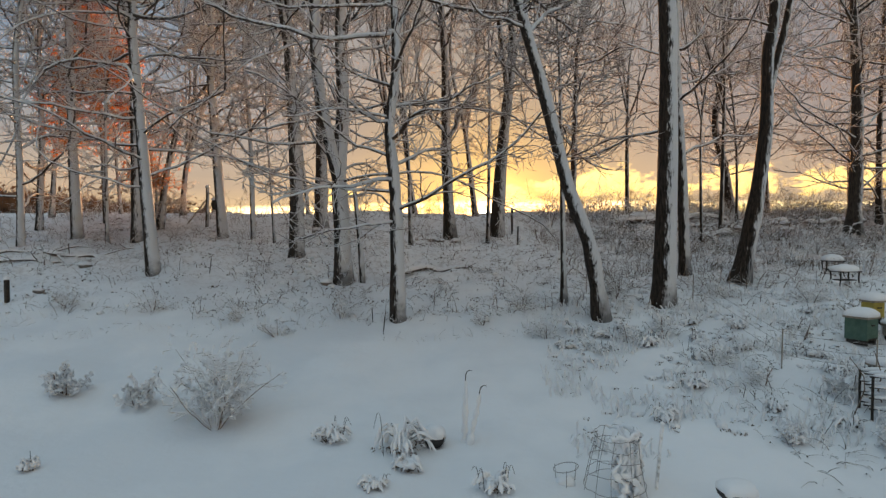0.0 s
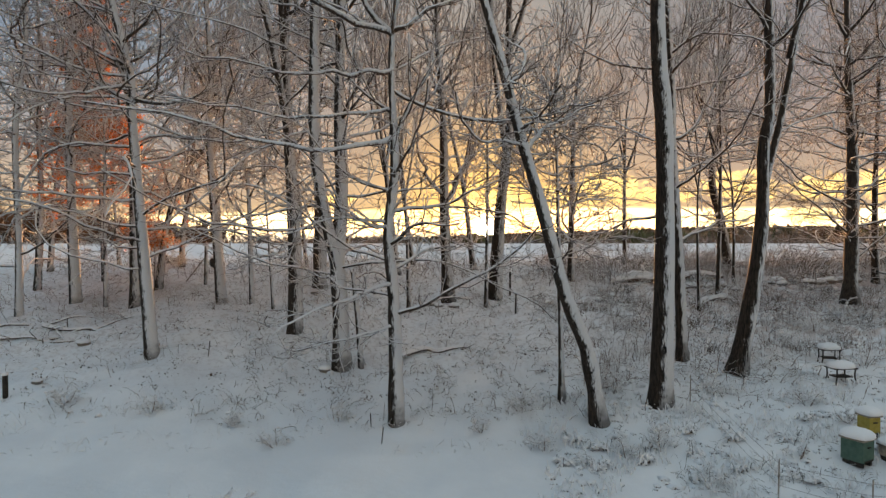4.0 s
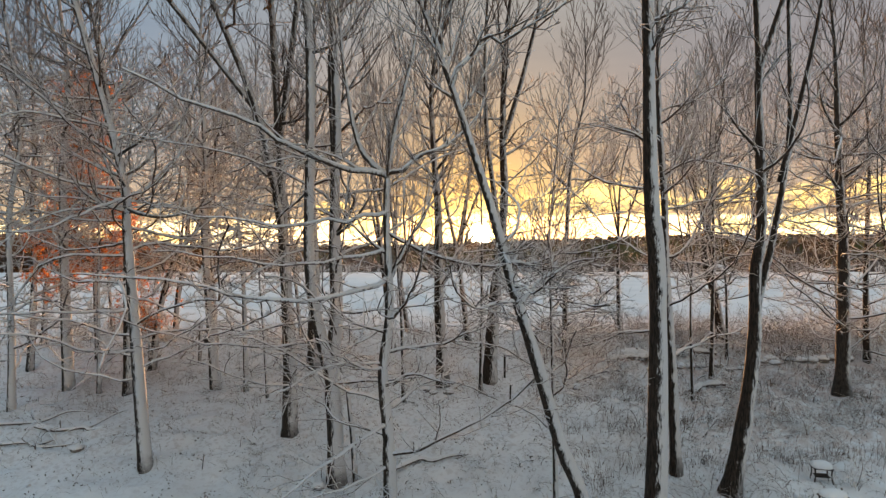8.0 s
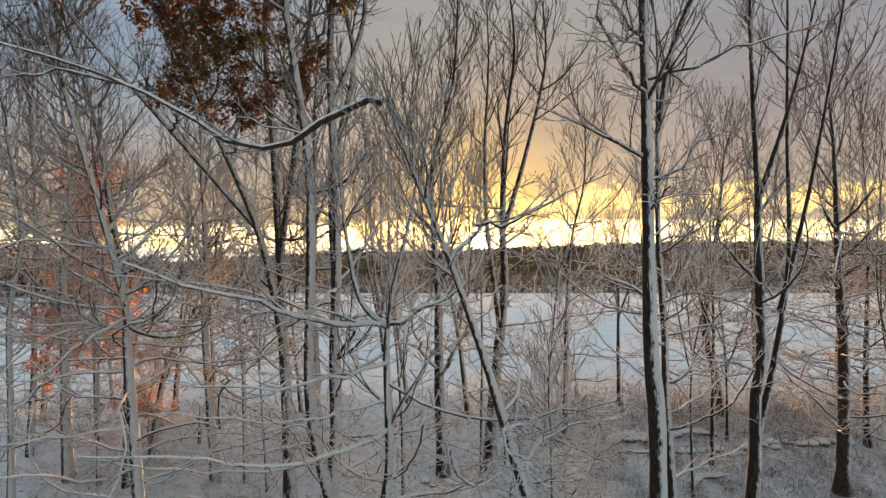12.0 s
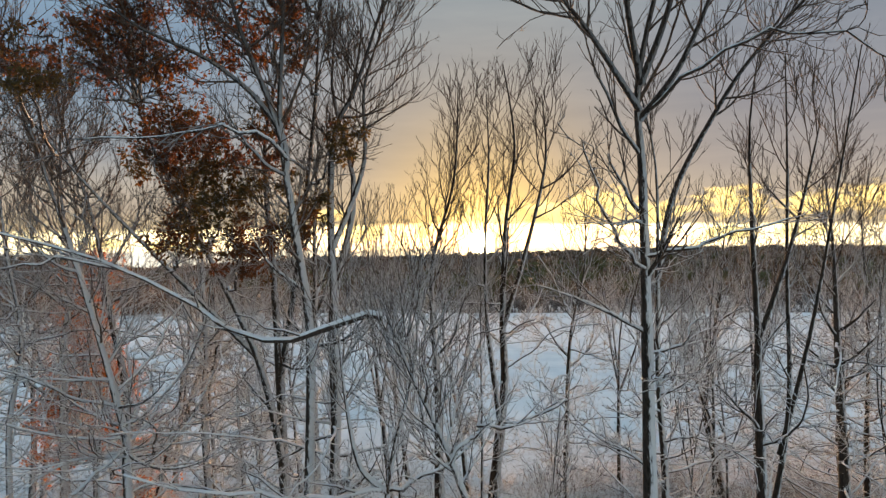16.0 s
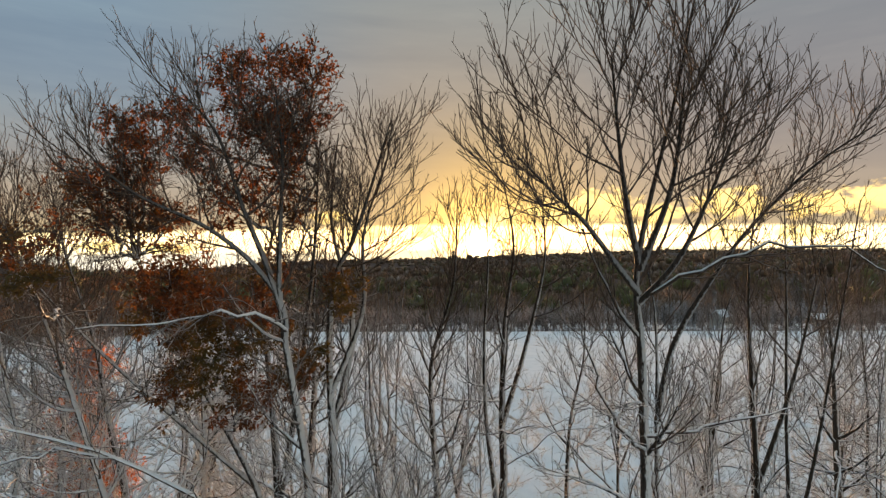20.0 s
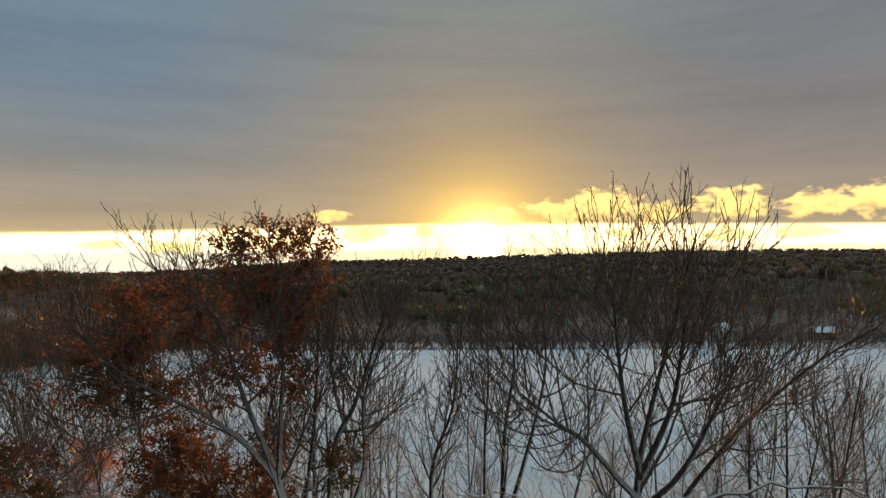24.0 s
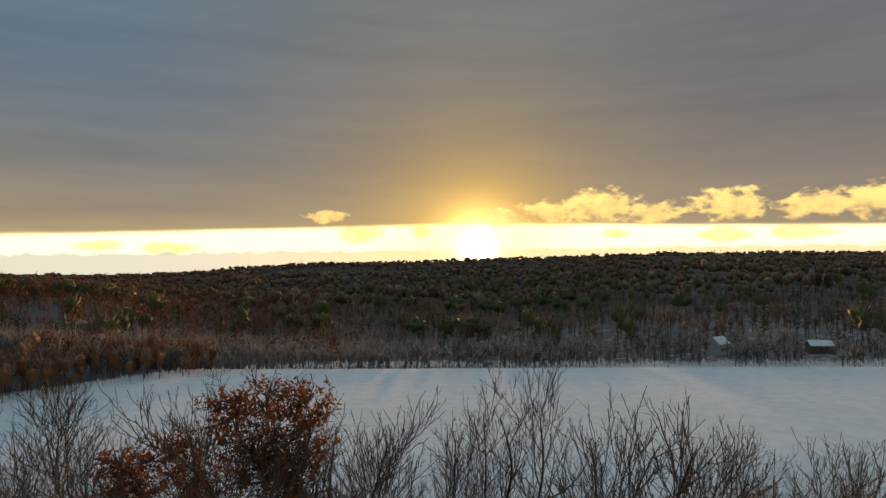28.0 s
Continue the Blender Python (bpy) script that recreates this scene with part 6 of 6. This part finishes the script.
stake((2.66, 7.5), 0.82, 0.08, 0.035, FROSTED, "leaning weathered wooden stake in the snow")
stake((-11.12, 15.5), 0.60, 0.0, 0.10, WOOD_DARK, "dark wooden post plastered with snow")
stake((-1.62, 14.0), 0.32, -0.05, 0.022, WOOD_DARK, "thin dark stake beside a tree", False)
stake((-1.30, 13.2), 0.38, 0.10, 0.022, WOOD_DARK, "thin dark stake beside a tree", False)
stake((-6.9, 18.0), 0.45, 0.12, 0.02, WOOD_DARK, "thin dark stick standing in the snow", False)
stake((2.75, 22.5), 0.75, 0.02, 0.06, WOOD_DARK, "short dead stub standing in the snow", False)
stake((2.85, 25.2), 1.0, 0.0, 0.08, WOOD_DARK, "short dark post on the crest")


def wire_fence(points, label):
    """Thin posts with three strands of wire between them."""
    root = thing("wire_fence", on_land(*points[0]), label, "fence")
    o = Vector(on_land(*points[0]))
    tops = [Vector(on_land(*p)) - o for p in points]
    for p in tops:
        v, f = stick([(p.x, p.y, p.z - 0.15), (p.x + 0.01, p.y, p.z + 0.72)], [0.014, 0.012], 8)
        put_part("post", mesh_of("post", v, f, WOOD_OLD, True), root)
    for a, b in zip(tops, tops[1:]):
        for h in (0.25, 0.45, 0.65):
            mid = (a + b) / 2 + Vector((0, 0, h - 0.03))
            v, f = stick([tuple(a + Vector((0, 0, h))), tuple(mid), tuple(b + Vector((0, 0, h)))], [0.0035, 0.0035], 5)
            put_part("wire", mesh_of("wire", v, f, WIRE, True), root)


wire_fence([(6.0, 14.6), (6.15, 11.0), (7.3, 10.2), (9.3, 10.1)], "low wire fence with thin posts in the snow")


def bird_bath(at, label):
    root = thing("bird_bath", on_land(*at, 0.05), label, "bird bath")
    def lathe(profile, seg=28):
        P = np.array([[(r * math.cos(k / seg * 6.28318), r * math.sin(k / seg * 6.28318), z) for k in range(seg)] for r, z in profile])
        idx = np.arange(len(profile) * seg).reshape(-1, seg)
        a, b = idx[:-1], idx[1:]
        return P.reshape(-1, 3), np.stack([a, np.roll(a, -1, 1), np.roll(b, -1, 1), b], -1).reshape(-1, 4)
    v, f = lathe([(0.13, -0.12), (0.12, 0.04), (0.06, 0.10), (0.05, 0.38), (0.08, 0.46)])
    put_part("pedestal", mesh_of("pedestal", v, f, CLAY, True), root)
    v, f = lathe([(0.03, 0.45), (0.12, 0.47), (0.19, 0.54), (0.205, 0.58), (0.19, 0.585), (0.11, 0.53), (0.01, 0.52)])
    put_part("bowl", mesh_of("bowl", v, f, CLAY, True), root, "dark shallow bowl")
    bm = bmesh.new()
    pillow(bm, (0.38, 0.38, 0.13), (0, 0, 0.57), 7.7)
    part("snow_cap", bm, SNOW, root, "smooth cap of snow", True)


bird_bath((3.08, 6.3), "dark bird bath with a smooth cap of snow")


def tipped_pot(at, label):
    root = thing("flower_pot", on_land(*at, 0.06), label, "flower pot")
    bm = bmesh.new()
    tilt = Matrix.Rotation(radians(62), 4, "X")
    bmesh.ops.create_cone(bm, cap_ends=True, segments=22, radius1=0.09, radius2=0.14, depth=0.24, matrix=tilt)
    part("pot_wall", bm, CLAY, root, smooth=True)
    bm = bmesh.new()
    bmesh.ops.create_cone(bm, cap_ends=False, segments=22, radius1=0.152, radius2=0.152, depth=0.035, matrix=tilt @ Matrix.Translation((0, 0, 0.11)))
    part("rim", bm, CLAY, root, smooth=True)
    bm = bmesh.new()
    pillow(bm, (0.33, 0.31, 0.17), (0, 0.02, 0.05), 2.2)
    part("snow_cap", bm, SNOW, root, "round cap of snow", True)


tipped_pot((-0.12, 8.55), "dark tipped flower pot under a cap of snow")


def log(a, b, r, seed, label, knots=2):
    """A crooked fallen log with broken ends, lying in the snow, with snow settled along its top."""
    rng = np.random.RandomState(seed)
    A, B = Vector(on_land(*a, r * 0.4)), Vector(on_land(*b, r * 0.4))
    root = thing("fallen_log", tuple(A), label, "log")
    d = B - A
    pts = [(0, 0, 0)]
    for t in (0.2, 0.4, 0.6, 0.8):
        g = A + d * t
        pts.append((d.x * t + rng.normal() * 0.10, d.y * t + rng.normal() * 0.10, on_land(g.x, g.y, r * rng.uniform(0.2, 1.2))[2] - A.z))
    pts.append(tuple(d))
    q, rr = resample(pts, [r, r * 0.95, r * 0.75, r * 0.5], 22)
    rr = rr * (1 + 0.10 * rng.normal(size=22))
    v, f = tubes(q[None], rr[None], 10)
    put_part("trunk", mesh_of("trunk", v, f, LOGWOOD, True), root)
    w0 = np.clip(0.62 + 0.35 * np.cumsum(rng.normal(size=22)) * 0.4, 0.15, 0.85)
    w0[0] = w0[-1] = 0.1
    v, f = tubes((q + np.stack([0 * rr, 0 * rr, rr * 0.62], 1))[None], (rr * w0)[None], 10)
    put_part("snow_ridge", mesh_of("snow_ridge", v, f, SNOW, True), root, "ridge of snow along its top")
    for k in range(knots):
        t = rng.uniform(0.2, 0.9)
        p = q[int(t * 21)]
        v, f = stick([tuple(p), tuple(p + rng.normal(size=3) * 0.2 + (0, -0.05, 0.2)), tuple(p + rng.normal(size=3) * 0.35 + (0, -0.1, 0.45))], [r * 0.35, r * 0.12], 6)
        put_part("branch_stub", mesh_of("branch_stub", v, f, TWIG, True), root)


log((-1.57, 18.0), (0.9, 18.8), 0.08, 71, "thin fallen log covered with snow", 1)
log((7.4, 26.6), (12.5, 27.0), 0.22, 72, "long fallen log under snow on the crest", 3)
log((9.9, 23.4), (11.4, 23.9), 0.14, 73, "dark fallen log tipped with snow")
log((-13.4, 20.5), (-11.2, 20.8), 0.08, 74, "fallen log at a brush pile")
log((-15.2, 20.2), (-12.6, 22.0), 0.05, 75, "fallen pole at a brush pile")
log((-14.6, 21.8), (-12.2, 19.8), 0.045, 76, "fallen pole at a brush pile")
log((-12.9, 19.4), (-11.2, 22.2), 0.04, 77, "slanting pole at a brush pile")
log((-14.2, 19.3), (-11.6, 19.8), 0.05, 78, "snowy branch lying at a brush pile", 4)


def boulder(at, s, seed, label="fieldstone capped with snow", group="fieldstones"):
    rng = np.random.RandomState(seed)
    root = tagged(new("fieldstone"), label, "stone", group)
    root.matrix_basis = pose(*on_land(*at, s * 0.22), 0, 0, rng.uniform(0, 360))
    bm = bmesh.new()
    bmesh.ops.create_icosphere(bm, subdivisions=2, radius=s)
    for v in bm.verts:
        v.co *= 1 + 0.28 * noise.noise(v.co / s * 1.3 + Vector((seed, 0, 0)))
        v.co.z *= 0.62
    part("stone", bm, STONE, root, smooth=True)
    bm = bmesh.new()
    bmesh.ops.create_icosphere(bm, subdivisions=3, radius=s)
    for v in bm.verts:
        v.co *= 1 + 0.28 * noise.noise(v.co / s * 1.3 + Vector((seed, 0, 0)))
        v.co.z *= 0.62
        low = s * (0.12 + 0.10 * noise.noise(v.co / s * 2.0 + Vector((0, seed, 0))))
        v.co *= 1.07 if v.co.z > low else 0.93
        v.co.z = max(v.co.z + 0.02, low * 0.9)
    part("snow_cap", bm, SNOW, root, smooth=True)


rs = np.random.RandomState(12)
for i in range(26):
    boulder((9.0 + i * 0.36 + rs.normal() * 0.1, 25.6 + 0.03 * i + rs.normal() * 0.15), rs.uniform(0.14, 0.27), 300 + i, "stone of a low tumbled field wall", "tumbled stone wall")
for i, (x, y, s) in enumerate([(-3.3, 17.2, 0.17), (-0.4, 24.0, 0.2), (0.5, 23.9, 0.22), (-0.1, 23.7, 0.16), (-5.2, 25.2, 0.2), (-11.4, 19.4, 0.2), (-13.9, 17.2, 0.16), (-10.9, 16.4, 0.14), (5.6, 24.2, 0.2), (6.4, 24.6, 0.18), (7.0, 25.0, 0.2)]):
    boulder((x, y), s, 340 + i)


def crest_post(at, label):
    """An old pole with a prop and a dark round thing hung on it."""
    root = thing("old_pole", on_land(*at), label, "pole")
    v, f = stick([(0, 0, -0.2), (0.04, 0, 1.0), (0.05, 0, 1.75)], [0.08, 0.065], 9)
    put_part("pole", mesh_of("pole", v, f, BARK_GREY, True), root)
    v, f = stick([(-1.0, -0.1, -0.1), (0.1, 0, 1.35)], [0.03, 0.025], 7)
    put_part("prop", mesh_of("prop", v, f, WOOD_OLD, True), root)
    bm = bmesh.new()
    bmesh.ops.create_uvsphere(bm, u_segments=16, v_segments=10, radius=0.2, matrix=Matrix.Translation((0.42, -0.05, 1.0)) @ Matrix.Diagonal((1, 0.9, 1.25, 1)))
    part("hung_bucket", bm, WOOD_DARK, root, "dark round bucket hung beside the pole", True)
    v, f = stick([(0.05, 0, 1.5), (0.25, -0.03, 1.45), (0.42, -0.05, 1.2)], [0.02, 0.015], 6)
    put_part("bracket", mesh_of("bracket", v, f, WOOD_DARK, True), root)
    bm = bmesh.new()
    pillow(bm, (0.34, 0.32, 0.14), (0.42, -0.05, 1.2), 4.5)
    part("bucket_snow", bm, SNOW, root, "cap of snow on the bucket", True)
    bm = bmesh.new()
    pillow(bm, (0.2, 0.2, 0.12), (0.05, 0, 1.75), 1.5)
    part("snow_cap", bm, SNOW, root, smooth=True)


crest_post((-10.45, 27.0), "old wooden pole with a prop on the crest")


def snag(at, h, r, lean, label):
    root = thing("dead_snag", on_land(*at), label, "dead tree")
    v, f = stick([(0, 0, -0.2), (lean * 0.3, 0, h * 0.4), (lean * 0.7, 0, h * 0.75), (lean, 0, h)], [r * 1.2, r, r * 0.7], 9)
    put_part("trunk", mesh_of("trunk", v, f, BARK_PALE, True), root)
    v, f = stick([(lean * 0.9, 0, h * 0.9), (lean - 0.08, 0.03, h + 0.1)], [r * 0.5, r * 0.15], 6)
    put_part("splinter", mesh_of("splinter", v, f, BARK_DARK, True), root)


snag((-2.29, 17.4), 2.75, 0.075, -0.24, "broken dead snag with snow on one side")

# ---- houses past the field ----


def house(at, size, turn, siding, label):
    w, d, h, ridge = size
    root = thing("house", on_land(*at), label, "house", "houses past the field", turn)
    bm = bmesh.new()
    box(bm, (w, d, h), (0, 0, h / 2))
    part("wall", bm, siding, root)
    for s in (-1, 1):
        bm = bmesh.new()
        vs = [bm.verts.new(p) for p in ((s * w / 2, -d / 2, h), (s * w / 2, d / 2, h), (s * w / 2, 0, h + ridge), (s * (w / 2 - 0.2), -d / 2, h), (s * (w / 2 - 0.2), d / 2, h), (s * (w / 2 - 0.2), 0, h + ridge))]
        for q in ((0, 1, 2), (3, 5, 4), (0, 3, 4, 1), (1, 4, 5, 2), (2, 5, 3, 0)):
            bm.faces.new([vs[k] for k in q])
        part("gable", bm, siding, root)
        a = math.atan2(ridge, d / 2)
        L = math.hypot(ridge, d / 2) + 0.6
        bm = bmesh.new()
        box(bm, (w + 0.8, L, 0.22), (0, s * d / 4 * 1.08, h + ridge / 2 + 0.10), Matrix.Rotation(-s * a, 3, "X"), 0.03)
        part("roof", bm, SNOW, root, "roof slope under snow")
    for i in range(4):
        x = (i - 1.5) * w / 4.2
        bm = bmesh.new()
        box(bm, (0.6, 0.08, 0.9), (x, -d / 2 - 0.03, h * 0.55))
        win = part("window", bm, SIDING, root)
        bm = bmesh.new()
        box(bm, (0.5, 0.03, 0.78), (x, -d / 2 - 0.075, h * 0.55))
        part("pane", bm, GLASS, win)
    bm = bmesh.new()
    box(bm, (0.5, 0.5, 1.2), (w * 0.2, 0.2, h + ridge + 0.2), bevel=0.03)
    part("chimney", bm, STONE, root)


house((88.0, 187.0), (4.6, 4.4, 3.6, 1.7), 30, SIDING, "pale house with a snowy roof among bare trees")
house((120.0, 188.0), (6.4, 4.4, 2.6, 1.2), -6, DARK_SIDING, "brown low house with a snowy roof among bare trees")
house((27.5, 176.0), (3.2, 3.4, 2.4, 1.9), 70, SIDING, "small pale outbuilding half hidden by trees")
